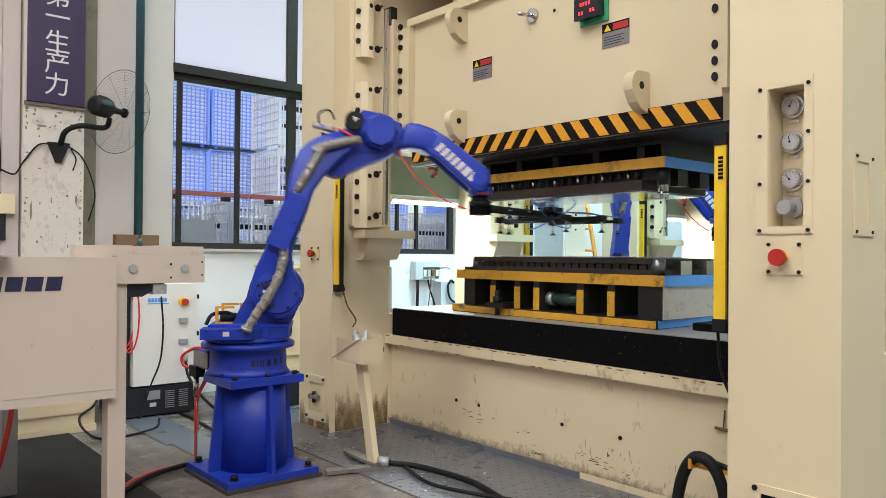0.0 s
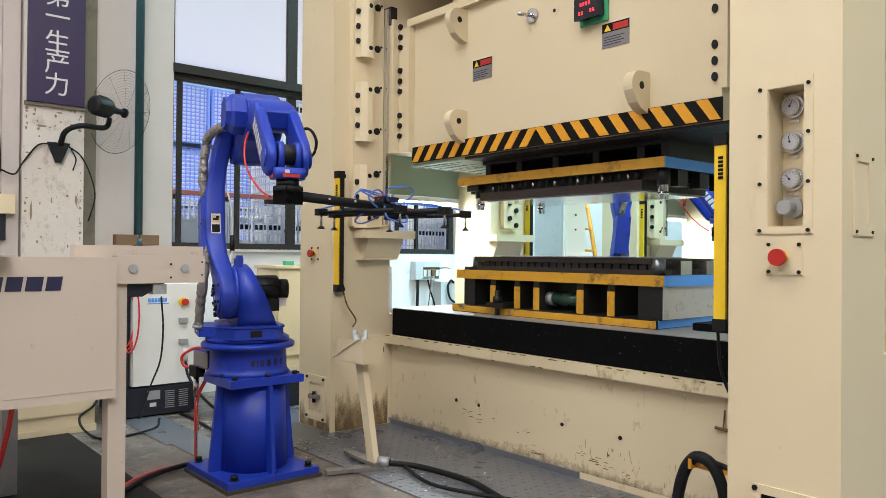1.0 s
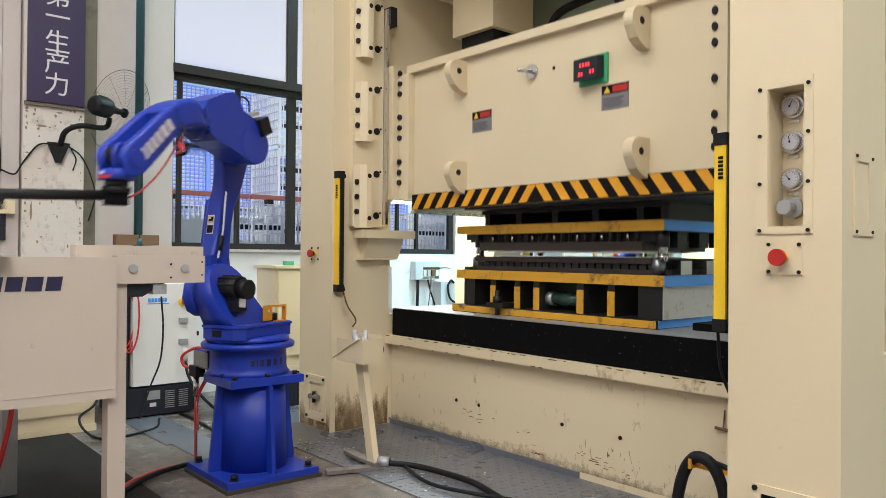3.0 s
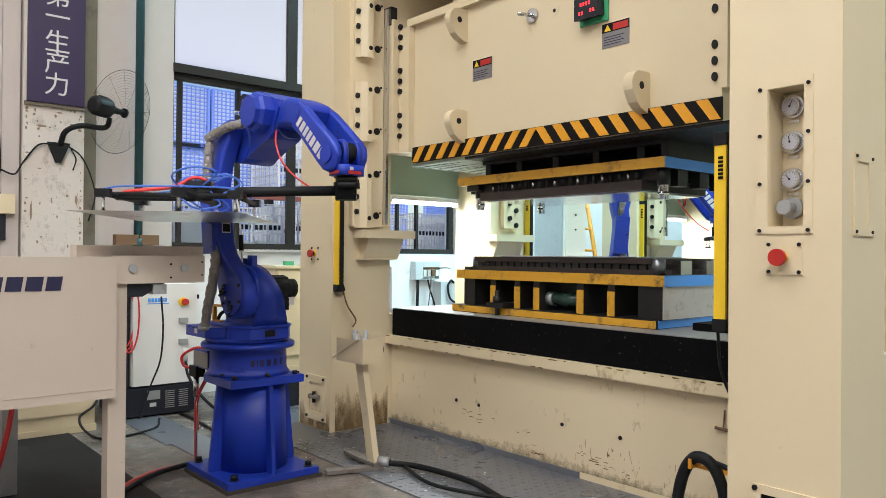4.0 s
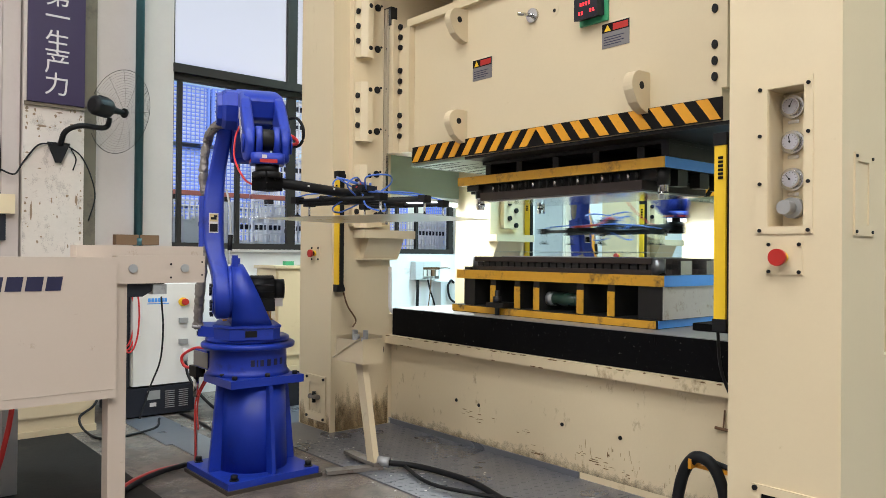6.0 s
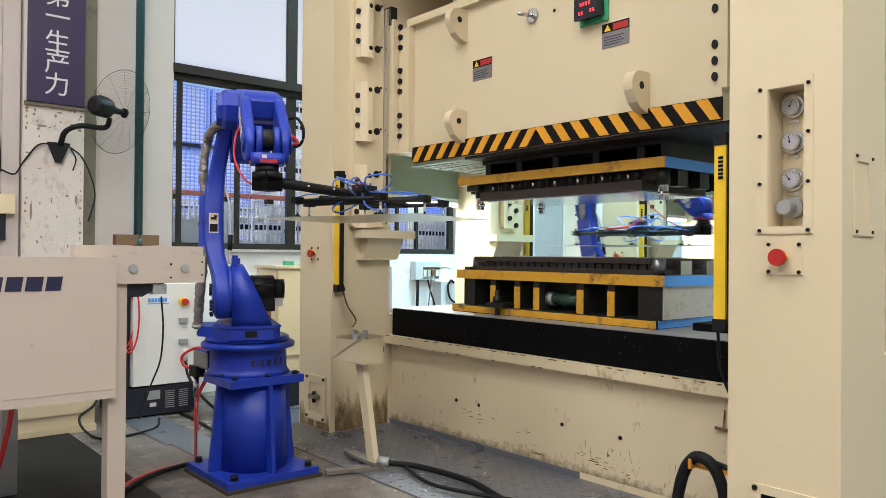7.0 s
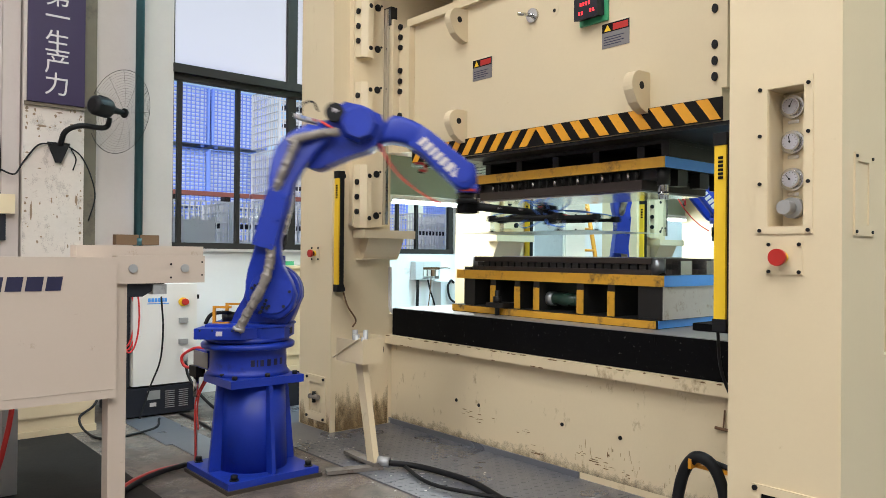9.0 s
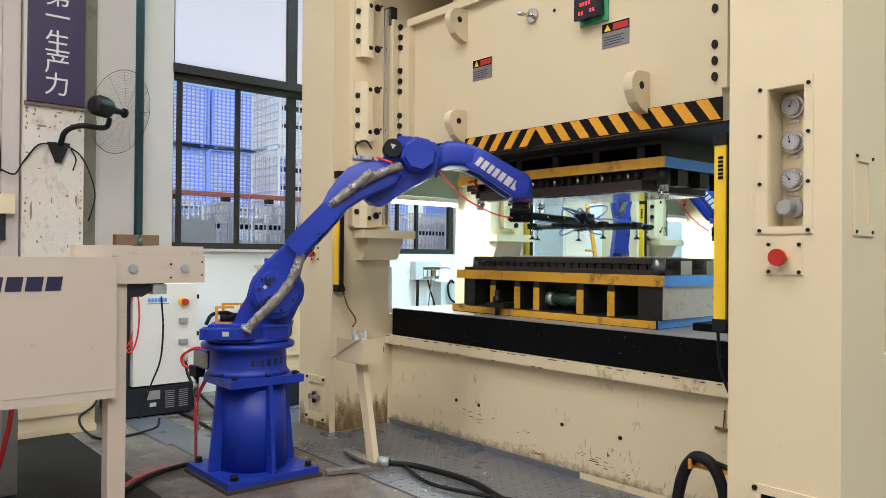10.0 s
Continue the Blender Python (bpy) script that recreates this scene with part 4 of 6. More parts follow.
    loft(bm, [[Vector((x * k, y * k, z)) for x, y in ((-0.20, -0.16), (0.13, -0.20), (0.24, -0.12), (0.255, -0.04), (0.255, 0.12), (0.20, 0.165), (-0.20, 0.16))] for k, z in ((1, 0.806), (1, 0.868), (1.035, 0.872), (1.035, 0.884), (0.97, 0.890))])
    for f in bm.faces:
        f.smooth = False
    part("turret_deck", bm, BLUE, t, "", 0.008)
    # shoulder casting: an arch that thins towards its top, its outer flank sloping
    arch = [(-0.075, 0.885), (-0.045, 0.96), (0.0, 1.04)] + [(SHOULDER - 0.01 + 0.158 * math.cos(radians(k)), J2_Z + 0.158 * math.sin(radians(k))) for k in range(165, -16, -15)] + [(0.305, 1.0), (0.275, 0.93), (0.25, 0.885)]
    bm = bmesh.new()
    loft(bm, [[Vector((x, -0.110, z)) for x, z in arch], [Vector((x, 0.128 - (z - 0.86) * 0.47, z)) for x, z in arch]])
    part("shoulder_casting", bm, BLUE, t, "", 0.016)
    block("casting_step", (0.10, 0.16, -0.105, -0.06, 1.235, 1.268), BLUE, t, "", 0.006)
    block("casting_step", (0.18, 0.235, -0.108, -0.078, 1.215, 1.285), BLUE, t, "", 0.006)
    bm = bmesh.new()
    rod(bm, (SHOULDER, -0.130, J2_Z), (SHOULDER, -0.110, J2_Z), 0.142, 0.15, 40)
    part("shoulder_drum", bm, BLUE, t, "", 0.004)
    block("cable_window", (0.2548, 0.2585, -0.035, 0.03, 0.822, 0.858), BLACK, t, "dark cable opening", 0.003)
    mo = pin("shoulder_motor", (SHOULDER + 0.02, -0.02, J2_Z + 0.02), (SHOULDER + 0.02, 0.125, J2_Z + 0.02), 0.068, BLACK, t, "black servo motor", 28, 0.008)
    pin("motor_cap", (SHOULDER + 0.02, 0.125, J2_Z + 0.015), (SHOULDER + 0.02, 0.182, J2_Z + 0.015), 0.056, BLACK, mo, "", 24, 0.008)
    for k in range(10):
        block("motor_fin", (-0.004, 0.004, 0.0, 0.13, 0.066, 0.073), BLACK, mo, bevel=0.0015, m=pose(SHOULDER + 0.02, -0.01, J2_Z + 0.02, 0, 36 * k, 0))
    block("motor_plug", (SHOULDER - 0.02, SHOULDER + 0.06, 0.05, 0.13, J2_Z - 0.11, J2_Z - 0.04), BLACK, mo, bevel=0.006)
    block("motor_tag", (SHOULDER + 0.04, SHOULDER + 0.042, 0.12, 0.175, J2_Z - 0.085, J2_Z - 0.035), LETTER, mo, "white paper tag", 0)
    bm = bmesh.new()
    loft(bm, [[Vector((x, y, z)) for x, y in ((-0.235, -0.275), (0.03, -0.285), (0.10, -0.20), (0.10, -0.12), (-0.235, -0.12))] for z in (0.812, 0.872)])
    for f in bm.faces:
        f.smooth = False
    cb = part("cable_box", bm, BLUE, t, "", 0.010)
    block("box_tag", (-0.11, -0.075, -0.2825, -0.2790, 0.832, 0.858), LETTER, cb, "small white label", 0)
    for x in (-0.2, -0.13, -0.02):
        pin("box_screw", (x, -0.277, 0.862), (x, -0.284, 0.862), 0.005, DARK_CABINET, cb)
    pin("turn_motor", (-0.12, 0.06, 0.885), (-0.12, 0.06, 0.935), 0.05, BLACK, t, "black servo motor", 24, 0.01)
    line("turret_cable", [(-0.23, -0.08, 0.88), (-0.20, -0.06, 0.935), (-0.13, -0.02, 0.945), (-0.10, 0.06, 0.93)], 0.011, BLACK, t, "black motor cable")
    # orange guard brackets, bent from narrow steel strip
    for y in (-0.13, 0.14):
        bm = bmesh.new()
        box(bm, -0.17, -0.075, y - 0.012, y + 0.012, 0.890, 0.898)
        box(bm, -0.17, -0.155, y - 0.012, y + 0.012, 0.898, 0.99)
        box(bm, -0.155, -0.065, y - 0.012, y + 0.012, 0.978, 0.99)
        part("orange_bracket", bm, ORANGE, t, "orange steel guard bracket", 0.003)
    bm = bmesh.new()
    plate_with_hole(bm, -0.06, 0.02, 0.128, 0.134, 0.90, 0.99, -0.045, -0.02, 0.945, 0.965)
    part("orange_bracket", bm, ORANGE, t, "orange steel lug with a hole", 0.002)
    # lower arm: origin at the shoulder axis, z along the arm
    la = new("lower_arm")
    la.parent = r
    bm = bmesh.new()
    rings = []
    for z, w, c, y, th in ((-0.152, 0.05, 0.0, -0.158, 0.030), (-0.13, 0.10, 0.0, -0.160, 0.040), (-0.06, 0.143, 0.0, -0.162, 0.044), (0.02, 0.150, -0.012, -0.163, 0.044), (0.09, 0.130, -0.038, -0.168, 0.045), (0.15, 0.098, -0.065, -0.178, 0.048), (0.22, 0.076, -0.082, -0.194, 0.05),
                           (0.30, 0.066, -0.092, -0.206, 0.058), (0.42, 0.064, -0.090, -0.209, 0.060), (0.52, 0.066, -0.095, -0.207, 0.058), (0.62, 0.076, -0.116, -0.198, 0.054), (0.72, 0.094, -0.112, -0.184, 0.046), (0.80, 0.108, -0.098, -0.170, 0.045), (0.87, 0.110, -0.070, -0.158, 0.044), (0.93, 0.098, -0.035, -0.150, 0.042), (0.985, 0.06, -0.01, -0.146, 0.036)):
        rings.append([Vector((c + p.z, y + p.y, z)) for p in section(0, 0, 0, th, w, 0.42, 5)])
    loft(bm, rings)
    part("arm_casting", bm, BLUE, la, "", 0.0)
    block("arm_stop", (-0.165, -0.115, -0.19, -0.13, 0.11, 0.165), BLUE, la, "", 0.01)
    bm = bmesh.new()
    rod(bm, (0, -0.206, 0), (0, -0.2125, 0), 0.128, 0.122, 40)
    cap = part("hub_cap", bm, BLUE, la, "", 0.002)
    for cx, cz, turn_ in ((-0.085, 0.015, 40), (-0.015, -0.088, 75)):
        for k, (u, v) in enumerate(((-0.034, 0.0), (-0.012, 0.006), (0.012, 0.004), (0.034, 0.008), (-0.004, -0.016), (0.014, -0.022))):
            a = radians(turn_)
            x, z = cx + u * math.cos(a) - v * math.sin(a), cz + u * math.sin(a) + v * math.cos(a)
            pin("hub_bolt", (x, -0.2125, z), (x, -0.226, z), 0.0085, DARK_CABINET, cap, "", 8)
    for x, z in ((-0.083, -0.055), (-0.03, -0.13), (0.09, -0.06), (0.1, 0.03)):
        pin("hub_bolt", (x, -0.205, z), (x, -0.224, z), 0.009, DARK_CABINET, cap, "", 8)
    block("hub_label", (-0.078, -0.058, -0.2135, -0.2124, -0.035, -0.018), LETTER, cap, "small white label", 0)
    tag = block("caution_label", (-0.062, -0.0605, -0.232, -0.18, 0.36, 0.475), LETTER, la, "white caution label with a black figure", 0)
    tag.matrix_basis = pose(0.0365, 0, -0.02)
    block("label_mark", (-0.060, -0.0593, -0.228, -0.184, 0.425, 0.468), LABEL_TAN, tag, bevel=0)
    block("label_mark", (-0.0592, -0.0588, -0.222, -0.190, 0.436, 0.450), HAZARD_BLACK, tag, bevel=0)
    block("label_mark", (-0.0592, -0.0588, -0.205, -0.186, 0.450, 0.462), HAZARD_BLACK, tag, bevel=0)
    block("label_mark", (-0.060, -0.0593, -0.228, -0.184, 0.366, 0.412), HAZARD_BLACK, tag, bevel=0)
    line("arm_cable", [(-0.05, -0.135, 0.60), (-0.035, -0.118, 0.50), (-0.035, -0.112, 0.38), (-0.03, -0.115, 0.27), (-0.02, -0.12, 0.16)], 0.006, BOX_GREY, la, "thin grey cable")
    pin("cable_grip", (-0.034, -0.112, 0.33), (-0.03, -0.116, 0.24), 0.014, BLACK, la, "black cable grip", 12, 0.003)
    bm = bmesh.new()
    crumpled(bm, [(-0.125, -0.232, 0.545), (-0.118, -0.258, 0.62), (-0.108, -0.262, 0.70), (-0.096, -0.256, 0.80), (-0.09, -0.245, 0.87)], 0.026, 8, 14, 10, 0.08)
    for f in bm.faces:
        f.smooth = False
    part("foil_hose", bm, FOIL, la, "wrinkled silver foil hose sleeve")
    cover = block("hose_cover", (-0.166, -0.044, -0.285, -0.20, 0.235, 0.555), BLUE, la, "", 0.016)
    for x in (-0.150, -0.060):
        for z in (0.26, 0.40, 0.53):
            pin("cover_screw", (x, -0.285, z), (x, -0.289, z), 0.006, BLUE_DARK, cover)
    # loose sleeve that swings between the turret deck and the lower arm: origin at its foot
    hs = new("hose_sleeve")
    hs.parent = r
    bm = bmesh.new()
    crumpled(bm, [(0.0, 0.0, -0.01), (0.02, 0.005, 0.12), (0.045, 0.015, 0.28), (0.035, 0.03, 0.42), (0.0, 0.035, 0.53)], 0.028, 3, 14, 10, 0.09)
    for f in bm.faces:
        f.smooth = False
    part("foil_hose", bm, FOIL, hs, "wrinkled silver foil hose sleeve")
    pin("sleeve_clamp", (0.0, 0.0, -0.004), (0.0, 0.0, 0.014), 0.034, DIE_GREY, hs, "steel hose clamp", 18)
    # forearm: origin at the elbow axis, x along the arm
    fa = new("forearm")
    fa.parent = r
    bm = bmesh.new()
    rod(bm, (0, -0.112, 0), (0, 0.10, 0), 0.112, None, 36)
    part("elbow_drum", bm, BLUE, fa, "", 0.010)
    side = [(-0.105, -0.02), (-0.085, -0.075), (-0.03, -0.112), (0.04, -0.108), (0.10, -0.055), (0.20, 0.045), (0.285, 0.115), (0.315, 0.16), (0.315, 0.30), (0.275, 0.335), (0.12, 0.337), (0.05, 0.325), (0.025, 0.29), (0.01, 0.20), (-0.045, 0.15), (-0.085, 0.08)]
    bm = bmesh.new()
    loft(bm, [[Vector((x, y, z)) for x, z in side] for y in (-0.10, 0.095)])
    for f in bm.faces:
        f.smooth = False
    part("elbow_housing", bm, BLUE, fa, "", 0.026)
    # gear housing that stands out at the side, with a raised cover
    bm = bmesh.new()
    eight = [(math.cos(radians(22.5 + 45 * k)), math.sin(radians(22.5 + 45 * k))) for k in range(8)]
    loft(bm, [[Vector((0.186 + q * a, y, 0.230 + q * b)) for a, b in eight] for q, y in ((0.112, -0.095), (0.112, -0.160), (0.100, -0.176), (0.094, -0.180), (0.090, -0.205))])
    for f in bm.faces:
        f.smooth = False
    gear = part("gear_housing", bm, BLUE, fa, "", 0.008)
    for a, b in eight:
        pin("cover_screw", (0.186 + 0.080 * a, -0.205, 0.230 + 0.080 * b), (0.186 + 0.080 * a, -0.209, 0.230 + 0.080 * b), 0.005, BLUE_DARK, gear)
    m4 = pin("roll_motor", (0.025, -0.02, 0.238), (0.025, -0.150, 0.238), 0.055, BLACK, fa, "black servo motor end", 24, 0.012)
    bm = bmesh.new()
    loft(bm, [[Vector((0.025 + a, y, 0.245 + b)) for a, b in ((-0.017, 0.013), (0.017, 0.013), (0.0, -0.016))] for y in (-0.150, -0.1512)])
    part("motor_mark", bm, LETTER, m4, "white triangle")
    block("side_motor", (-0.14, -0.06, 0.03, 0.13, 0.03, 0.13), BLACK, fa, "black motor plug", 0.012)
    # valve terminal on the back of the elbow
    vt = block("valve_terminal", (-0.18, -0.03, -0.07, 0.02, 0.135, 0.158), DIE_GREY, fa, "pale grey valve terminal with plugs", 0.004)
    vt.matrix_basis = vt.matrix_basis @ pose(0, 0, 0.02, 0, -8, 0)
    for k in range(4):
        pin("valve_plug", (-0.16 + 0.035 * k, -0.07, 0.147), (-0.16 + 0.035 * k, -0.092, 0.147), 0.008, (LETTER, BLUE_HOSE, LETTER, RED)[k], vt)
    line("black_cable", [(-0.17, -0.03, 0.16), (-0.19, -0.03, 0.22), (-0.14, -0.03, 0.26), (-0.09, -0.03, 0.22)], 0.006, BLACK, fa)
    line("red_hose", [(-0.05, -0.06, 0.17), (-0.02, -0.11, 0.16), (0.03, -0.14, 0.15), (0.06, -0.12, 0.14)], 0.008, RED_HOSE, fa)
    # upper arm behind the fork, then its two prongs
    bm = bmesh.new()
    loft(bm, [section(x, 0.0, z, hy, hz, k, 6) for x, z, hy, hz, k in ((0.31, 0.245, 0.075, 0.075, 0.9), (0.320, 0.254, 0.092, 0.092, 0.6), (0.340, 0.275, 0.102, 0.090, 0.5), (0.39, 0.297, 0.107, 0.080, 0.45), (0.46, 0.307, 0.108, 0.073, 0.45), (0.52, 0.303, 0.107, 0.072, 0.45), (0.55, 0.308, 0.10, 0.056, 0.5), (0.57, 0.312, 0.085, 0.040, 0.7))])
    part("arm_tube", bm, BLUE, fa, "", 0.0)
    pin("neck_ring", (0.300, 0.0, 0.226), (0.322, 0.0, 0.236), 0.096, BLUE_DARK, fa, "", 36, 0.003)
    for s in (-1, 1):
        bm = bmesh.new()
        loft(bm, [section(x, s * y, z, hy, hz, k, 6) for x, y, z, hy, hz, k in ((0.49, 0.080, 0.304, 0.026, 0.072, 0.6), (0.585, 0.083, 0.286, 0.026, 0.074, 0.6), (0.69, 0.084, 0.250, 0.026, 0.079, 0.6), (0.79, 0.084, 0.215, 0.026, 0.083, 0.6), (0.85, 0.083, 0.198, 0.027, 0.085, 0.7), (0.89, 0.082, 0.190, 0.024, 0.076, 0.8), (0.918, 0.080, 0.186, 0.018, 0.054, 0.9), (0.930, 0.079, 0.184, 0.010, 0.027, 0.9))])
        fork = part("wrist_fork", bm, BLUE, fa, "", 0.0)
        mark_bars(fork, pose(0.535, -0.1105, 0.262, 90, 21, 0) if s < 0 else pose(0.85, 0.1105, 0.158, 90, -21, 180), (0.5, 0.55, 0.45, 0.5, 0.55, 0.7, 0.55), 0.058, LETTER, 0.10, 0.22)
        pin("fork_cap", (0.855, s * 0.107, 0.197), (0.855, s * 0.116, 0.197), 0.045, BLUE, fork, "", 24, 0.004)
    bm = bmesh.new()
    crumpled(bm, [(-0.125, -0.240, -0.03), (-0.075, -0.235, 0.02), (-0.02, -0.222, 0.062), (0.04, -0.20, 0.105), (0.09, -0.165, 0.135)], 0.026, 5, 14, 10, 0.08)
    for f in bm.faces:
        f.smooth = False
    part("foil_hose", bm, FOIL, fa, "wrinkled silver foil hose sleeve")
    line("black_cable", [(0.52, 0.10, 0.24), (0.57, 0.17, 0.28), (0.62, 0.205, 0.23), (0.62, 0.19, 0.15), (0.60, 0.10, 0.13)], 0.008, BLACK, fa)
    line("red_hose", [(0.56, 0.10, 0.17), (0.60, 0.15, 0.19), (0.63, 0.175, 0.16), (0.60, 0.10, 0.14)], 0.009, RED_HOSE, fa)
    line("red_air_hose", [(0.33, -0.09, 0.175), (0.39, -0.115, 0.12), (0.50, -0.125, 0.05), (0.62, -0.11, 0.01), (0.75, -0.085, -0.01), (0.85, -0.06, -0.005)], 0.0052, RED_HOSE, fa)
    # wrist, always hanging straight down: origin at the wrist axis
    wr = new("wrist")
    wr.parent = r
    bm = bmesh.new()
    rod(bm, (0, -0.056, -0.01), (0, 0.056, -0.01), 0.05, None, 28)
    part("wrist_drum", bm, BLACK, wr, "dark wrist joint", 0.006)
    for s in (-1, 1):
        bm = bmesh.new()
        loft(bm, [[Vector((p.z, s * 0.041 + p.y, z)) for p in section(0, 0, 0, 0.015, q, 0.7, 5)] for q, z in ((0.025, 0.05), (0.045, 0.035), (0.055, 0.0), (0.058, -0.08))])
        part("wrist_cheek", bm, BLUE, wr, "", 0.003)
    bm = bmesh.new()
    loft(bm, [[Vector((p.z, p.y, z)) for p in section(0, 0, 0, 0.078, 0.066, 0.55, 5)] for z in (-0.078, -0.130)])
    collar = part("wrist_collar", bm, BLUE, wr, "", 0.005)
    block("red_label", (0.0665, 0.068, -0.04, 0.04, -0.124, -0.108), RED, collar, "red caution strip", 0)
    block("white_label", (0.0665, 0.0678, -0.03, -0.008, -0.104, -0.088), LETTER, collar, "small white label", 0)
    block("red_label", (-0.04, 0.04, -0.0805, -0.079, -0.124, -0.108), RED, collar, "red caution strip", 0)
    pin("tool_flange", (0, 0, -0.130), (0, 0, -DROP), 0.055, DIE_STEEL, wr, "dark steel flange", 28, 0.003)
    # gripper: origin at the flange face, x along its boom
    g = new("gripper")
    g.parent = r
    block("mount_block", (-0.05, 0.055, -0.048, 0.048, -0.088, -0.002), BLACK_PAINT, g, "black steel adapter block", 0.006)
    pin("mount_disc", (0, 0, -0.001), (0, 0, -0.03), 0.066, BLACK, g, "", 28, 0.003)
    boom = pin("boom", (0.05, 0, -0.042), (0.74, 0, -0.064), 0.025, BLACK, g, "black carbon boom", 18, 0.002)
    pin("boom_clamp", (0.66, 0, -0.068), (0.80, 0, -0.068), 0.036, BLACK, g, "", 16, 0.006)
    pin("cross_bar", (0.72, -0.42, -0.092), (0.72, 0.42, -0.092), 0.016, BLACK, g, "black cross bar", 12, 0.002)
    pin("front_bar", (0.74, 0.0, -0.090), (1.12, 0.0, -0.090), 0.017, BLACK, g, "black front bar", 12, 0.002)
    for x in (0.50, 1.08):
        pin("cup_arm", (x, -0.30, -0.096), (x, 0.30, -0.096), 0.012, BLACK, g, "", 10)
    pin("cup_spine", (0.48, 0.10, -0.086), (1.12, 0.10, -0.086), 0.014, BLACK, g, "", 10)
    for x, y in ((0.50, -0.29), (0.50, 0.29), (1.08, -0.29), (1.08, 0.29), (0.72, -0.41), (0.72, 0.41)):
        cup = pin("suction_rod", (x, y, -0.075), (x, y, -0.170), 0.0065, STEEL, g, "", 10)
        pin("suction_cup", (x, y, -0.170), (x, y, -0.186), 0.010, BLACK, cup, "black rubber suction cup", 16, 0, 0.024)
        block("cup_holder", (x - 0.032, x + 0.032, y - 0.02, y + 0.02, -0.112, -0.074), BLACK, cup, bevel=0.004)
        line("blue_air_hose", [(x, y, -0.075), (x * 0.8 + 0.15, y * 0.75, -0.055), (0.78, y * 0.3, -0.04), (0.72, y * 0.1, -0.04)], 0.0042, BLUE_HOSE, cup)
    vm = block("valve_manifold", (0.66, 0.79, -0.035, 0.035, -0.035, -0.005), DARK_CABINET, g, "dark valve manifold with fittings", 0.005)
    for k in range(4):
        pin("hose_fitting", (0.675 + 0.033 * k, 0, -0.005), (0.675 + 0.033 * k, 0, 0.014), 0.007, BLUE_HOSE if k % 2 else DIE_GREY, vm, "", 10)
    for k in (-1, 1):
        line("blue_air_hose", [(0.70, 0.03 * k, -0.03), (0.62, 0.10 * k, 0.03), (0.72, 0.17 * k, 0.045), (0.83, 0.10 * k, 0.01), (0.80, 0.0, -0.06)], 0.0048, BLUE_HOSE, g)
        line("blue_air_hose", [(0.66, 0.04 * k, -0.06), (0.60, 0.12 * k, -0.13), (0.70, 0.16 * k, -0.15), (0.80, 0.08 * k, -0.09)], 0.0048, BLUE_HOSE, g)
        line("blue_air_hose", [(0.68, 0.02 * k, 0.0), (0.58, 0.06 * k, 0.025), (0.52, 0.05 * k, -0.02), (0.60, 0.04 * k, -0.07)], 0.0045, BLUE_HOSE, g)
    line("red_air_hose", [(0.66, 0.0, -0.02), (0.74, 0.02, 0.01), (0.84, 0.04, -0.04), (1.0, 0.05, -0.06), (1.08, 0.02, -0.068)], 0.009, RED_HOSE, g)
    for x in (0.25, 0.44):
        pin("boom_mark", (x, -0.022, -0.046), (x + 0.012, -0.022, -0.0465), 0.006, LETTER, boom, "small white mark", 8)
    r.matrix_basis = m
    return r


ROBOT_AT = (-4.136, 2.017, 0.0)
robot = build_robot(pose(*ROBOT_AT))
ROBOT_TWO_AT = (-4.136, 5.37, 0.0)
robot_two = copy_thing(robot, pose(*ROBOT_TWO_AT))

# blanks: the one that is loaded, and the one already in the die
def build_blank(name, label):
    bm = bmesh.new()
    pts = [(-0.57, -0.36), (0.57, -0.36), (0.57, 0.36), (-0.57, 0.36)]
    loft(bm, [[Vector((y, x, z)) for x, y in pts] for z in (0.0, 0.0016)])
    for f in bm.faces:
        f.smooth = False
    ob = part(name, bm, SHEET)
    return tagged(ob, label, "steel sheet", "steel blanks")


blank = build_blank("steel_blank", "flat rectangular bright steel blank carried by suction cups")
panel = build_blank("steel_blank", "flat bright steel blank lying on the lower die")


# ---------------------------------------------------------------- along the press line
press_two = copy_thing(press, pose(PRESS_AT[0], PRESS_AT[1] + STEP, 0))
slide_two = next(c for c in press_two.children if c.name.startswith("slide") and not c.data)
lower_two = copy_thing(lower_die, pose(-3.18, 3.98 + STEP, 0.893))
upper_two = copy_thing(upper_die, pose(-3.18, 3.98 + STEP, 1.70))
for y0, lab in ((2.955, "yellow light curtain bar on the second press"),):
    light_curtain("light_curtain", -4.575, y0 + STEP, 1.025, 1.895, "y", lab)


def tube_lamp(m, label):
    lamp = thing("tube_lamp", label, "lamp", None, "fluorescent tube lamps")
    block("lamp_housing", (-0.02, 0.02, -0.37, 0.37, 0.012, 0.05), WHITE, lamp, bevel=0.004)
    bm = bmesh.new()
    rod(bm, (0, -0.36, 0), (0, 0.36, 0), 0.019, None, 14)
    part("tube", bm, TUBE, lamp, "glowing white fluorescent tube")
    for y in (-0.37, 0.355):
        block("tube_holder", (-0.018, 0.018, y, y + 0.015, -0.016, 0.012), WHITE, lamp, bevel=0.002)
    lamp.matrix_basis = m
    return lamp


for k in (0, 1):
    y = 4.06 + STEP * k
    tube_lamp(pose(-4.98, y, 1.742), "lit fluorescent tube inside the press column")
    area("tube_light", look((-4.955, y, 1.722), (-4.7, y, 0.0)), 0.05, 0.7, 25, (0.93, 1.0, 0.97))


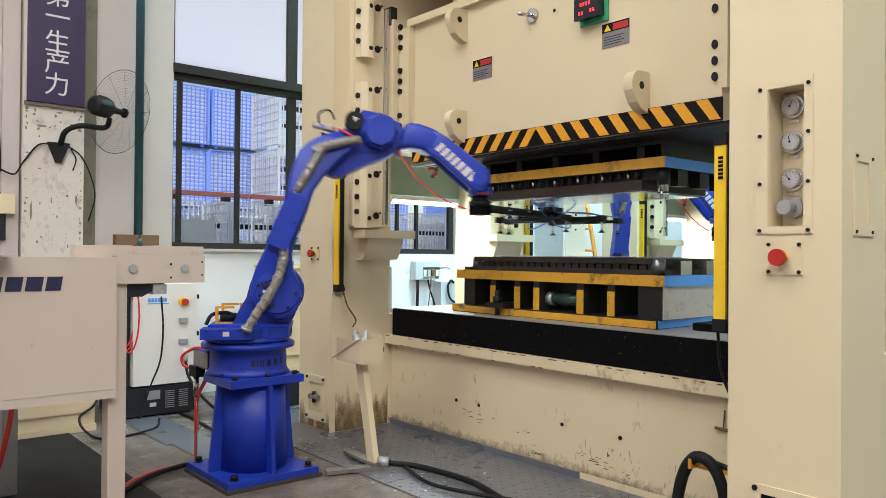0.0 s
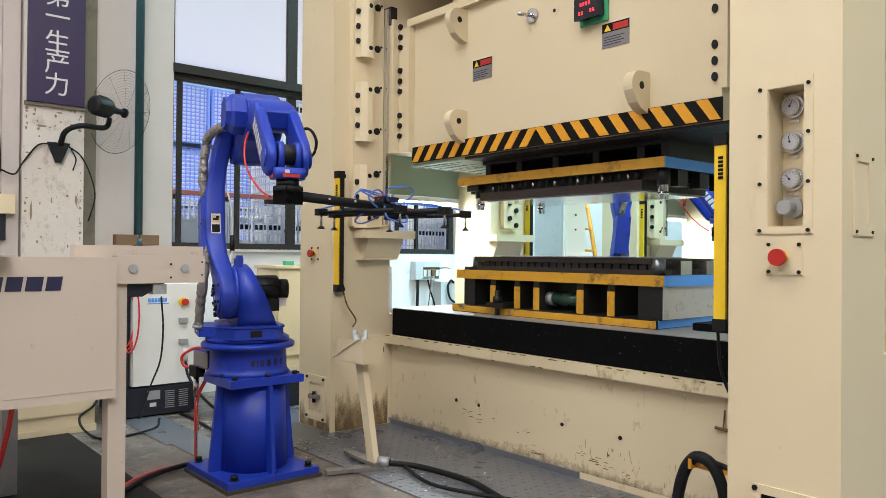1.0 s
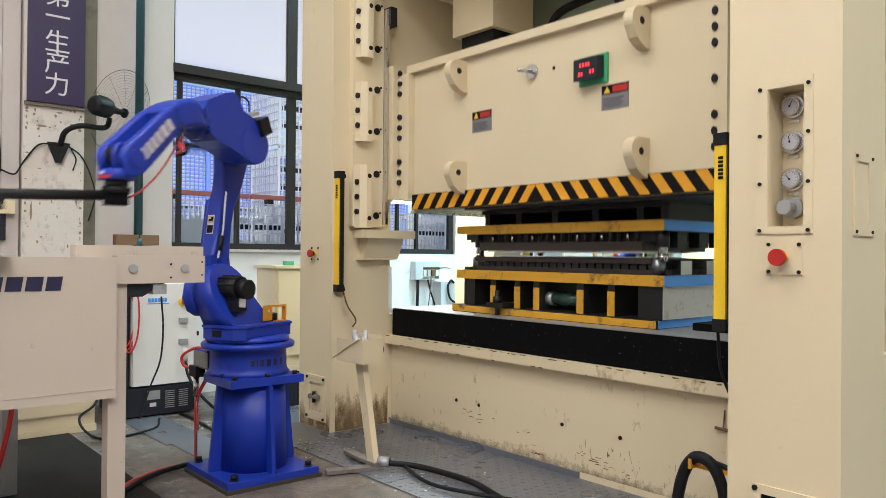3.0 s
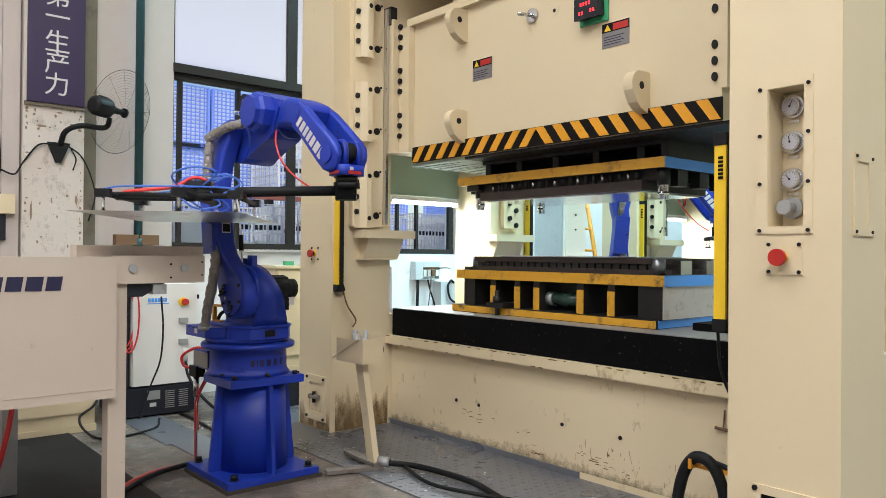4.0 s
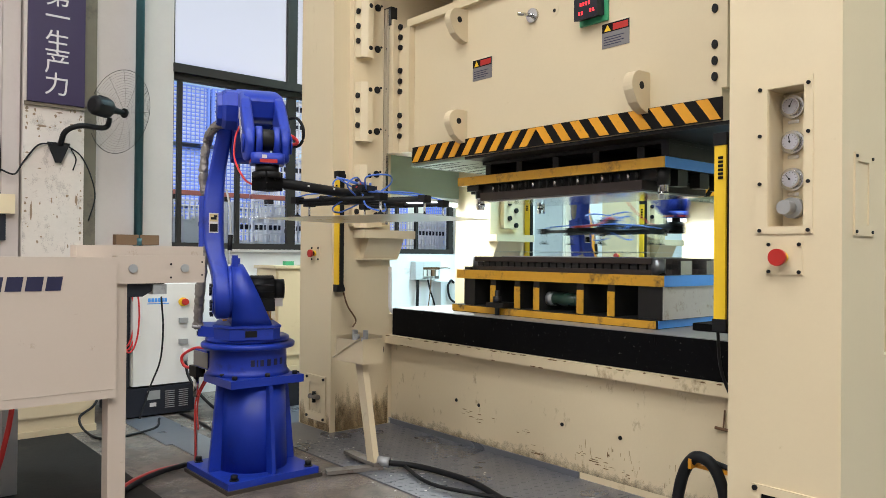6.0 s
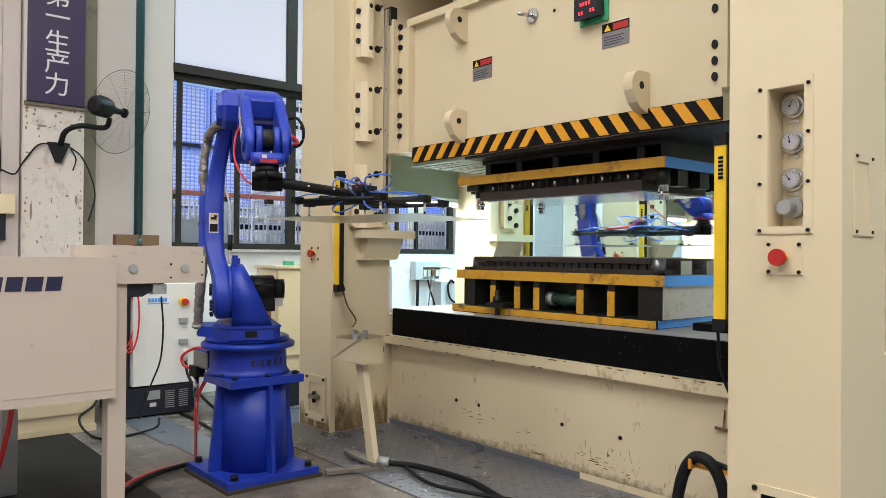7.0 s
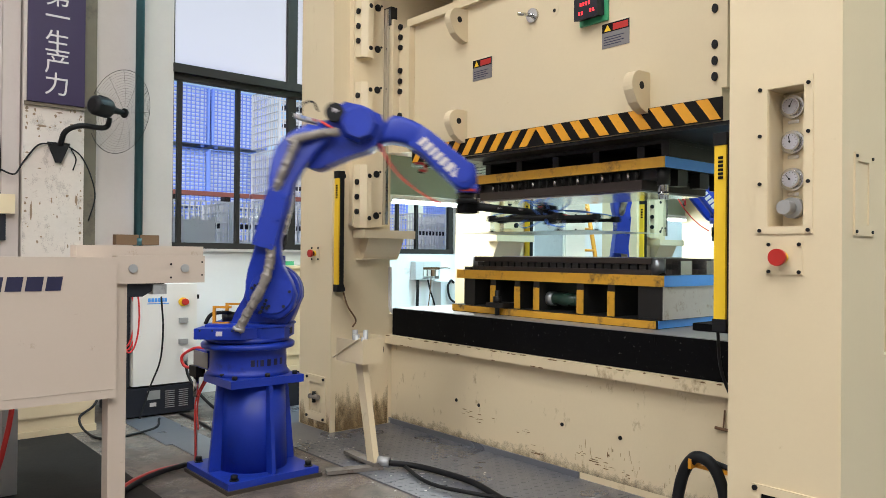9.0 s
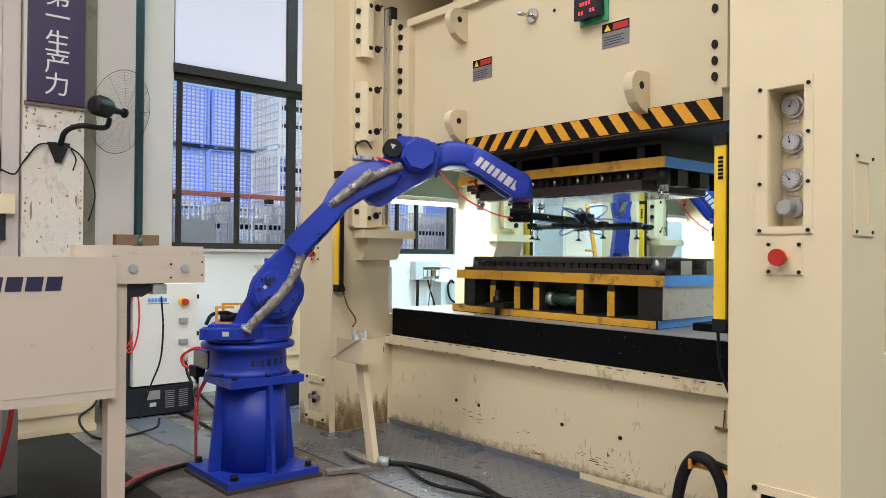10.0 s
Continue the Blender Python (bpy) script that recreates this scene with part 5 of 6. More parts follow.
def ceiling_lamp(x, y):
    c = thing("ceiling_lamp", "unseen added ceiling lamp with a wide white reflector", "lamp", pose(x, y, 6.6), "ceiling lamps")
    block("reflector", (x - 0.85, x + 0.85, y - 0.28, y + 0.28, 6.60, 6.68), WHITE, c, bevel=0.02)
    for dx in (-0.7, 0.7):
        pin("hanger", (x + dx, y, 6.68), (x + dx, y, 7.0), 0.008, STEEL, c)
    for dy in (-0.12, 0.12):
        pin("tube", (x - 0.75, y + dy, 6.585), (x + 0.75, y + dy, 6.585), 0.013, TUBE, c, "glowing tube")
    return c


# fittings for the added fill lamps, all out of view
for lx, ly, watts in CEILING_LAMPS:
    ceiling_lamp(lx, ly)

# wiring box on the far wall behind the press
box_at = thing("wiring_box", "grey electrical box with an open terminal row and hanging cables", "electrical box", pose(-6.7, 5.44, 1.0))
bm = bmesh.new()
box(bm, -6.70, -6.695, 5.26, 5.63, 1.01, 1.218)
for d in ((-6.695, -6.62, 5.26, 5.268, 1.01, 1.218), (-6.695, -6.62, 5.622, 5.63, 1.01, 1.218), (-6.695, -6.62, 5.268, 5.622, 1.01, 1.018), (-6.695, -6.62, 5.268, 5.622, 1.21, 1.218)):
    box(bm, *d)
part("box_body", bm, BOX_GREY, box_at)
block("box_lid", (-6.618, -6.606, 5.262, 5.37, 1.014, 1.214), BOX_GREY, box_at, "grey lid", 0.004)
block("box_lid", (-6.618, -6.606, 5.372, 5.628, 1.155, 1.214), BOX_GREY, box_at, "grey lid", 0.004)
block("terminal_rail", (-6.66, -6.612, 5.376, 5.62, 1.125, 1.15), WOOD, box_at, "brown terminal rail", 0.003)
for k in range(4):
    block("terminal", (-6.655, -6.61, 5.385 + 0.06 * k, 5.425 + 0.06 * k, 1.05, 1.12), (WHITE, LETTER, WOOD, WHITE)[k], box_at, "", 0.003)
for pts, q in (([(-6.64, 5.32, 1.01), (-6.63, 5.31, 0.85), (-6.63, 5.30, 0.6), (-6.64, 5.29, 0.0)], 0.018), ([(-6.63, 5.46, 1.01), (-6.62, 5.49, 0.88), (-6.61, 5.55, 0.7), (-6.62, 5.60, 0.4), (-6.64, 5.6, 0.0)], 0.010),
               ([(-6.62, 5.50, 1.03), (-6.60, 5.46, 0.8), (-6.62, 5.43, 0.5), (-6.64, 5.42, 0.0)], 0.006), ([(-6.61, 5.6, 1.14), (-6.58, 5.68, 1.145), (-6.56, 5.74, 1.14)], 0.006)):
    line("cable", pts, q, BLACK if q > 0.006 else WOOD, box_at)
low_box = thing("floor_case", "pale grey steel case standing on a post by the wall", "case", pose(-6.6, 5.73, 0.0))
block("case_body", (-6.70, -6.55, 5.59, 5.88, 0.70, 0.985), BOX_GREY, low_box, "", 0.006)
block("case_post", (-6.66, -6.60, 5.70, 5.76, 0.0, 0.70), BOX_GREY, low_box, "", 0.003)
line("case_cable", [(-6.545, 5.78, 0.97), (-6.52, 5.72, 1.0), (-6.52, 5.67, 0.93), (-6.52, 5.70, 0.80), (-6.53, 5.80, 0.74), (-6.53, 5.9, 0.745)], 0.013, BLACK, low_box, "black cable loop")

# second controller, ladder and cabinet seen through the press
cab = thing("control_cabinet", "tall white control cabinet, its shaded side coloured grey", "cabinet", pose(-6.1, 7.2, 0))
block("cabinet_body", (-6.40, -5.91, 7.0, 7.40, 0.0, 2.2), WHITE, cab, bevel=0.006)
# grey sheet puts the shade on this side of the white cabinet into colour
block("cabinet_side", (-6.38, -5.93, 6.990, 6.999, 0.05, 2.18), DIE_GREY, cab, "side panel coloured grey for its shade", 0.001)
block("cabinet_door", (-5.909, -5.898, 7.02, 7.38, 0.06, 2.16), WHITE, cab, bevel=0.003)
for z in (1.62, 1.80):
    pin("door_button", (-5.898, 7.2, z), (-5.888, 7.2, z), 0.012, BLACK, cab)
lad = thing("step_ladder", "orange leaning ladder by the far wall", "ladder", pose(-6.1, 7.65, 0))
for dy in (0.0, 0.32):
    bm = bmesh.new()
    rod(bm, (-5.9, 7.62 + dy, 0.0), (-6.30, 7.50 + dy, 2.4), 0.028, None, 10)
    part("ladder_rail", bm, ORANGE, lad)
for i in range(8):
    z = 0.25 + i * 0.28
    x = -5.9 - 0.4 * z / 2.4
    pin("rung", (x, 7.62 - 0.12 * z / 2.4, z), (x, 7.94 - 0.12 * z / 2.4, z), 0.016, ORANGE, lad)


# ---------------------------------------------------------------- feed table with its skirt
def build_table():
    t = thing("feed_table", "beige steel feed table with a tall skirt panel", "table", pose(-3.9, 0.3, 0))
    bm = bmesh.new()
    box(bm, -3.385, -3.35, -0.8, 1.026, 0.71, 1.277)
    sk = part("skirt_panel", bm, TABLE_PAINT, t, "beige steel skirt panel", 0.006)
    block("skirt_flange", (-3.46, -3.352, -0.8, 1.026, 0.672, 0.709), TABLE_PAINT, t, bevel=0.003)
    mark_bars(sk, pose(-3.349, 0.535, 1.138) @ pose(0, 0, 0, 90, 0, 90), (0.9, 1.0, 1.05, 1.0), 0.058, INK, 0.15, 0.22)
    block("table_top", (-4.55, -3.36, -0.8, 1.02, 1.235, 1.268), TABLE_PAINT, t, bevel=0.004)
    br = block("end_bracket", (-3.43, -3.37, 1.028, 1.423, 1.160, 1.283), TABLE_PAINT, t, "beige steel end bracket with two caps", 0.004)
    for y in (1.097, 1.328):
        pin("round_cap", (-3.37, y, 1.227), (-3.362, y, 1.227), 0.019, DIE_GREY, br, "grey plastic cap", 18, 0.003)
    for z in (1.185, 1.245):
        pin("bracket_hole", (-3.37, 1.265, z), (-3.3685, 1.265, z), 0.005, BLACK, br)
        pin("bracket_hole", (-3.37, 1.41, z + 0.01), (-3.3685, 1.41, z + 0.01), 0.004, BLACK, br)
    block("back_rail", (-3.60, -3.50, 0.90, 1.47, 1.19, 1.328), TABLE_PAINT, t, "beige rail", 0.005)
    for x, y, mat in ((-3.43, 1.04, TABLE_PAINT), (-3.43, -0.7, TABLE_PAINT), (-4.5, 0.83, DIE_GREY), (-4.5, -0.7, DIE_GREY)):
        block("table_leg", (x - 0.04, x + 0.04, y - 0.035, y + 0.04, 0.0, 1.234), mat, t, bevel=0.005)
    bm = bmesh.new()
    vs = box(bm, -3.50, -3.40, 1.05, 1.25, 1.10, 1.159)
    for v in vs:
        if v.co.z < 1.12 and v.co.y > 1.2:
            v.co.y -= 0.1
    part("bracket_web", bm, DARK_CABINET, t, "", 0.002)
    block("profile_end", (-3.45, -3.38, 1.19, 1.25, 1.11, 1.155), DIE_GREY, t, "aluminium profile end", 0.003)
    return t


build_table()


def cabinet_small(name, x0, x1, y0, y1, z0, z1, mat, label, cat="cabinet"):
    c = thing(name, label, cat, pose((x0 + x1) / 2, (y0 + y1) / 2, z0))
    block("cabinet_body", (x0, x1 - 0.01, y0, y1, z0 + 0.05, z1), mat, c, bevel=0.006)
    block("plinth", (x0 + 0.02, x1 - 0.0, y0 + 0.0, y1 + 0.01, z0, z0 + 0.049), mat, c, bevel=0.003)
    block("cabinet_door", (x1 - 0.0095, x1 + 0.004, y0 + 0.02, y1 - 0.02, z0 + 0.14, z1 - 0.02), mat, c, bevel=0.003)
    return c


fc = cabinet_small("floor_cabinet", -6.3, -5.76, 0.6, 1.62, 0.0, 0.75, CREAM, "low cream steel cabinet against the wall")
for y in (1.05, 1.36):
    block("latch", (-5.756, -5.745, y, y + 0.02, 0.26, 0.33), BLACK, fc, bevel=0.002)

# robot controller on a dark vented base
ct = thing("robot_controller", "white robot controller cabinet on a dark vented base", "controller", pose(-6.2, 2.15, 0))
block("vent_base", (-6.5, -5.93, 1.86, 2.43, 0.02, 0.235), DARK_CABINET, ct, "dark vented transformer base", 0.006)
base = block("white_cabinet", (-6.5, -5.95, 1.945, 2.45, 0.25, 1.045), WHITE, ct, "white front with switches", 0.006)
for k in (0, 1):
    for i in range(9):
        block("vent_slot", (-5.9305, -5.925, 2.19 + k * 0.11, 2.265 + k * 0.11, 0.065 + i * 0.016, 0.070 + i * 0.016), DIE_GREY, ct, bevel=0)
block("data_plate", (-5.9305, -5.926, 2.05, 2.15, 0.14, 0.21), DIE_GREY, ct, "grey data plate", 0)
block("data_plate", (-5.9305, -5.926, 2.07, 2.12, 0.085, 0.115), LETTER, ct, "", 0)
mark_bars(ct, pose(-5.949, 2.055, 0.905) @ pose(0, 0, 0, 90, 0, 90), (0.7,) * 6, 0.03, SKYBLUE, 0.0, 0.15)
block("blue_rule", (-5.9495, -5.9485, 2.05, 2.22, 0.888, 0.895), SKYBLUE, ct, bevel=0)
st = pin("stop_collar", (-5.95, 2.33, 0.90), (-5.93, 2.33, 0.90), 0.035, CURTAIN, ct, "yellow collar", 20)
pin("stop_head", (-5.93, 2.34, 0.90), (-5.905, 2.34, 0.90), 0.026, RED, st, "red stop button", 20, 0.005)
for z in (0.75, 0.58):
    block("switch", (-5.95, -5.925, 2.30, 2.37, z - 0.02, z + 0.02), DIE_GREY, ct, bevel=0.004)
pin("plug", (-5.935, 2.35, 0.52), (-5.935, 2.35, 0.42), 0.022, LETTER, ct)
for z in (0.92, 0.62):
    block("hinge", (-5.955, -5.935, 2.451, 2.462, z, z + 0.035), BLACK, ct, bevel=0.002)
rack = thing("hose_rack", "dark steel rack hung with coiled red hoses", "rack", pose(-6.2, 1.8, 0))
block("rack_post", (-6.3, -6.0, 1.84, 1.935, 0.237, 1.05), DARK_CABINET, rack, bevel=0.004)
for i in range(3):
    bm = bmesh.new()
    hose(bm, [(-5.97 + 0.01 * i, 1.885 + 0.075 * math.cos(a) + 0.015 * i, 0.80 + (0.24 + 0.02 * i) * math.sin(a)) for a in [k * math.tau / 12 for k in range(13)]], 0.007, 8, 4)
    part("red_hose_coil", bm, RED_HOSE, rack)
for z in (0.88, 0.80, 0.72):
    block("rack_label", (-5.999, -5.995, 1.845, 1.90, z, z + 0.03), WHITE, rack, bevel=0)

box_c = cabinet_small("machine_cabinet", -5.95, -5.60, 2.98, 3.6, 0.30, 1.17, CREAM, "cream machine cabinet behind the press column")
block("cabinet_stand", (-5.93, -5.62, 3.0, 3.58, 0.0, 0.30), DARK_CABINET, box_c, bevel=0.004)
block("cabinet_lid", (-5.97, -5.58, 2.96, 3.62, 1.172, 1.195), CREAM, box_c, bevel=0.004)
block("signal_cap", (-5.75, -5.70, 3.12, 3.2, 1.196, 1.23), SIGN_GREEN, box_c, "", 0.006)

# tray on a leaning post in front of the column
tray = thing("tray_stand", "cream sheet-metal tray on a leaning post with flat feet", "stand", pose(-3.7, 2.6, 0))
bm = bmesh.new()
M = pose(-3.84, 2.62, 0.0, 0, 0, 3)
for d in ((-0.13, 0.13, -0.075, 0.075, 0.635, 0.641), (-0.13, 0.13, -0.079, -0.075, 0.635, 0.775), (-0.13, 0.13, 0.075, 0.079, 0.635, 0.80), (-0.134, -0.13, -0.079, 0.079, 0.635, 0.79), (0.13, 0.134, -0.079, 0.079, 0.635, 0.785)):
    box(bm, *d, M)
part("tray", bm, CREAM_WORN, tray, "cream open tray", 0.0015)
# thin cream rod drawn for the slanting crease in the tray's sheet
line("tray_rod", [(-4.00, 2.532, 0.65), (-3.87, 2.535, 0.72), (-3.72, 2.54, 0.79)], 0.004, CREAM, tray)
for x, y, h, q in ((-3.93, 2.64, 0.82, 0.018), (-3.86, 2.60, 0.80, 0.022), (-3.80, 2.63, 0.83, 0.016), (-3.77, 2.59, 0.79, 0.012)):
    pin("tray_fitting", (x, y, 0.642), (x + 0.01, y, h), q, DIE_GREY, tray)
bm = bmesh.new()
q = [Vector((-0.036, -0.02, 0)), Vector((0.036, -0.02, 0)), Vector((0.036, 0.02, 0)), Vector((-0.036, 0.02, 0))]
loft(bm, [[Vector((-3.82, 2.62, 0.634)) + v for v in q], [Vector((-3.68, 2.62, 0.03)) + v for v in q]])
for f in bm.faces:
    f.smooth = False
part("post", bm, CREAM_WORN, tray, "chipped cream post", 0.003)
block("foot", (-0.30, 0.04, -0.035, 0.035, 0.009, 0.03), FOOT_STEEL, tray, "worn steel foot bar", 0.004, pose(-3.66, 2.62, 0, 0, 0, 70))
block("foot", (-0.34, 0.03, -0.03, 0.03, 0.031, 0.05), FOOT_STEEL, tray, "worn steel foot bar", 0.004, pose(-3.66, 2.62, 0, 0, 0, -4))

# hoses and cables on the floor
def cable(name, label, pts, r, mat, cat="hose"):
    return tagged(line(name, pts, r, mat, None, "", 10, 0.0, 8), label, cat)


cable("floor_hose", "thick black hose lying across the tread plates", [(-3.62, 2.66, 0.05), (-3.45, 2.80, 0.035), (-3.1, 2.85, 0.03), (-2.85, 2.80, 0.03), (-2.6, 2.72, 0.03), (-2.3, 2.55, 0.03), (-1.9, 2.2, 0.03)], 0.017, BLACK)
tagged(pin("hose_coupling", (-3.66, 2.64, 0.055), (-3.60, 2.68, 0.05), 0.03, DIE_GREY), "bright steel hose coupling on the floor", "coupling")
cable("floor_hose", "thick black hose beside the press bed", [(-3.55, 2.75, 0.03), (-3.2, 2.65, 0.03), (-2.9, 2.72, 0.03), (-2.5, 2.9, 0.03)], 0.011, BLACK)
cable("hose_loop", "thick black hose loop standing beside the column", [(-1.93, 3.08, 0.0), (-1.915, 3.08, 0.15), (-1.885, 3.08, 0.29), (-1.84, 3.08, 0.375), (-1.79, 3.08, 0.395), (-1.735, 3.09, 0.36), (-1.695, 3.10, 0.26), (-1.675, 3.10, 0.12), (-1.67, 3.10, 0.0)], 0.027, BLACK)
hk = thing("hose_hook", "orange strap hook that holds a hose loop", "hook", pose(-1.8, 3.1, 0.36))
block("strap", (-1.84, -1.60, 3.105, 3.13, 0.335, 0.352), ORANGE, hk, bevel=0.003)
block("strap", (-1.84, -1.825, 3.05, 3.13, 0.34, 0.385), ORANGE, hk, bevel=0.003)
pin("strap_bar", (-1.79, 3.12, 0.38), (-1.60, 3.12, 0.35), 0.012, BLACK, hk)
cable("tool_hook", "thin rusty wire hook hanging on the bed", [(-1.868, 3.425, 0.55), (-1.87, 3.42, 0.49), (-1.872, 3.42, 0.462)], 0.004, WOOD, "hook")
cable("hook_bar", "small rusty bar hanging on a wire", [(-1.915, 3.42, 0.458), (-1.83, 3.42, 0.455)], 0.008, WOOD, "hook")
cable("valve_tap", "small black drain tap under the ledge", [(-4.62, 3.36, 0.62), (-4.61, 3.35, 0.55), (-4.66, 3.34, 0.47)], 0.012, BLACK, "tap")
cable("floor_cable", "bundle of dark red cables on the floor", [(-4.42, 1.72, 0.02), (-4.35, 1.55, 0.03), (-4.25, 1.40, 0.03), (-4.12, 1.28, 0.03), (-4.0, 1.15, 0.03)], 0.014, RED, "cable")
cable("floor_cable", "bundle of black cables on the floor", [(-4.42, 1.76, 0.02), (-4.33, 1.58, 0.03), (-4.22, 1.42, 0.03), (-4.08, 1.28, 0.03), (-3.96, 1.15, 0.03)], 0.015, BLACK, "cable")
cable("floor_cable", "thin black cable running across the floor", [(-5.9, 2.3, 0.01), (-5.6, 2.3, 0.01), (-5.0, 2.25, 0.01), (-4.5, 2.2, 0.01)], 0.011, BLACK, "cable")
cable("floor_cable", "black cables bunched behind the feed table", [(-5.85, 1.72, 0.40), (-5.75, 1.62, 0.2), (-5.7, 1.50, 0.12), (-5.6, 1.52, 0.03), (-5.4, 1.6, 0.012), (-5.5, 1.95, 0.012), (-5.8, 2.1, 0.012)], 0.009, BLACK, "cable")
cable("cabinet_cable", "black cable hanging down a white cabinet", [(-5.90, 2.14, 0.95), (-5.88, 2.15, 0.7), (-5.88, 2.13, 0.45), (-5.86, 2.05, 0.26), (-5.80, 1.95, 0.03)], 0.007, BLACK, "cable")
cable("cabinet_cable", "black cable from the cabinet plug to the floor", [(-5.92, 2.35, 0.42), (-5.88, 2.36, 0.3), (-5.75, 2.42, 0.15), (-5.5, 2.5, 0.02)], 0.012, BLACK, "cable")
cable("red_air_line", "bright red air hose looped beside the robot base", [(-4.36, 1.86, 0.715), (-4.44, 1.82, 0.715), (-4.54, 1.78, 0.66), (-4.53, 1.79, 0.60), (-4.45, 1.83, 0.585)], 0.009, RED_HOSE)
cable("red_air_line", "dark red air hose hanging beside the pedestal", [(-4.36, 1.85, 0.53), (-4.43, 1.83, 0.42), (-4.43, 1.82, 0.30), (-4.37, 1.80, 0.18), (-4.32, 1.78, 0.06)], 0.0065, RED)
cable("red_air_line", "dark red air hose hanging beside the pedestal", [(-4.33, 1.85, 0.53), (-4.39, 1.83, 0.44), (-4.40, 1.82, 0.34), (-4.33, 1.80, 0.24)], 0.0055, RED)
cable("red_air_line", "red air hose under the feed table", [(-3.9, 0.75, 0.69), (-3.92, 0.72, 0.45), (-3.95, 0.66, 0.2), (-4.0, 0.55, 0.0)], 0.012, RED_HOSE)
vb = thing("valve_unit", "black air valve with a filter beside the robot base", "valve", pose(-4.41, 1.83, 0.5))
pin("valve_body", (-4.44, 1.83, 0.42), (-4.44, 1.83, 0.54), 0.018, STEEL, vb)
block("valve_block", (-4.48, -4.38, 1.80, 1.86, 0.545, 0.61), BLACK, vb, bevel=0.006)
pin("valve_pipe", (-4.44, 1.83, 0.0), (-4.44, 1.83, 0.42), 0.010, DIE_GREY, vb)
cable("curtain_cable", "brown cable hanging under a light curtain", [(-4.56, 2.965, 1.02), (-4.54, 2.99, 0.92), (-4.54, 3.06, 0.82), (-4.55, 3.04, 0.765)], 0.006, WOOD, "cable")
cable("curtain_cable", "black cable hanging under a light curtain", [(-1.66, 2.98, 0.99), (-1.68, 3.05, 0.80), (-1.64, 3.12, 0.62), (-1.60, 3.2, 0.45)], 0.007, BLACK, "cable")

# ---------------------------------------------------------------- on the left-hand wall
sign = thing("wall_sign", "tall purple sign with white characters on a chipped pillar", "sign", pose(-6.6, 1.55, 2.9))
PX = WX + 0.10
block("board", (PX + 0.004, PX + 0.03, 1.318, 1.738, 2.485, 4.3), PURPLE, sign, bevel=0.004)
for ch, z in (("\u7b2c", 3.285), ("\u4e00", 3.112), ("\u751f", 2.912), ("\u4ea7", 2.742), ("\u529b", 2.570)):
    cu = bpy.data.curves.new("character", "FONT")
    cu.body, cu.size, cu.extrude = ch, 0.195, 0.001
    tmp = bpy.data.objects.new("character", cu)
    me = bpy.data.meshes.new_from_object(tmp)
    bpy.data.objects.remove(tmp)
    me.materials.append(LETTER)
    shared("character", me, sign, pose(PX + 0.032, 1.432, z, 90, 0, 90))
block("plaster_edge", (PX, PX + 0.02, 1.30, 1.742, 2.455, 2.482), CONCRETE, sign, "crumbled plaster edge", 0.008)

fan = thing("wall_fan", "black wall fan with a wire guard on a bracket", "fan", pose(-6.6, 1.55, 2.15))
bm = bmesh.new()
loft(bm, [[Vector((x, 1.55 + a, 2.10 + b)) for a, b in ((-0.085, 0.075), (0.085, 0.075), (0.02, -0.085), (-0.02, -0.085))] for x in (PX, PX + 0.03)])
part("wall_bracket", bm, BLACK, fan, "", 0.006)
line("fan_arm", [(PX + 0.03, 1.56, 2.16), (PX + 0.10, 1.58, 2.26), (PX + 0.16, 1.68, 2.31), (PX + 0.16, 1.86, 2.315), (PX + 0.16, 1.90, 2.40)], 0.022, BLACK, fan)
FC, AX = Vector((-6.36, 1.895, 2.455)), Vector((-0.41, 0.91, -0.05)).normalized()
FM = Matrix.Translation(FC) @ AX.to_track_quat("Z", "Y").to_matrix().to_4x4()
bm = bmesh.new()
loft(bm, [[FM @ Vector((r * math.cos(a), r * math.sin(a), z)) for a in [k * math.tau / 24 for k in range(24)]] for r, z in ((0.045, -0.20), (0.072, -0.185), (0.078, -0.17), (0.08, -0.05), (0.072, -0.035), (0.045, -0.02), (0.03, 0.0), (0.02, 0.11))])
part("motor", bm, BLACK, fan, "black motor housing")
bm = bmesh.new()
for r, z in [(0.06 + 0.0205 * k, 0.05 + 0.07 * math.cos(k / 15 * 1.5)) for k in range(15)]:
    ring = [FM @ Vector((r * math.cos(a), r * math.sin(a), z)) for a in [k * math.tau / 40 for k in range(41)]]
    hose(bm, ring, 0.0007 if r < 0.33 else 0.0022, 4, 1)
for k in range(12):
    a = k * math.tau / 12
    hose(bm, [FM @ Vector((r * math.cos(a + 0.3 * r), r * math.sin(a + 0.3 * r), 0.05 + 0.07 * math.cos((r - 0.06) / 0.3 * 1.5))) for r in (0.05, 0.15, 0.25, 0.347)], 0.0011, 4, 2)
pin("guard_hub", FM @ Vector((0, 0, 0.112)), FM @ Vector((0, 0, 0.128)), 0.04, BLACK, fan, "", 20, 0.004)
for k in range(5):
    a = k * math.tau / 5 + 0.3
    block("motor_fin", (-0.003, 0.003, 0.074, 0.086, -0.16, -0.06), BLACK, fan, bevel=0.001, m=FM @ pose(0, 0, 0, 0, 0, math.degrees(a)))
part("wire_guard", bm, BLACK, fan, "round black wire guard")
line("fan_cable", [(PX + 0.03, 1.50, 2.16), (PX + 0.02, 1.40, 2.14), (PX + 0.01, 1.30, 2.0), (PX + 0.01, 1.24, 1.90), (PX + 0.01, 1.14, 1.93)], 0.007, BLACK, fan)
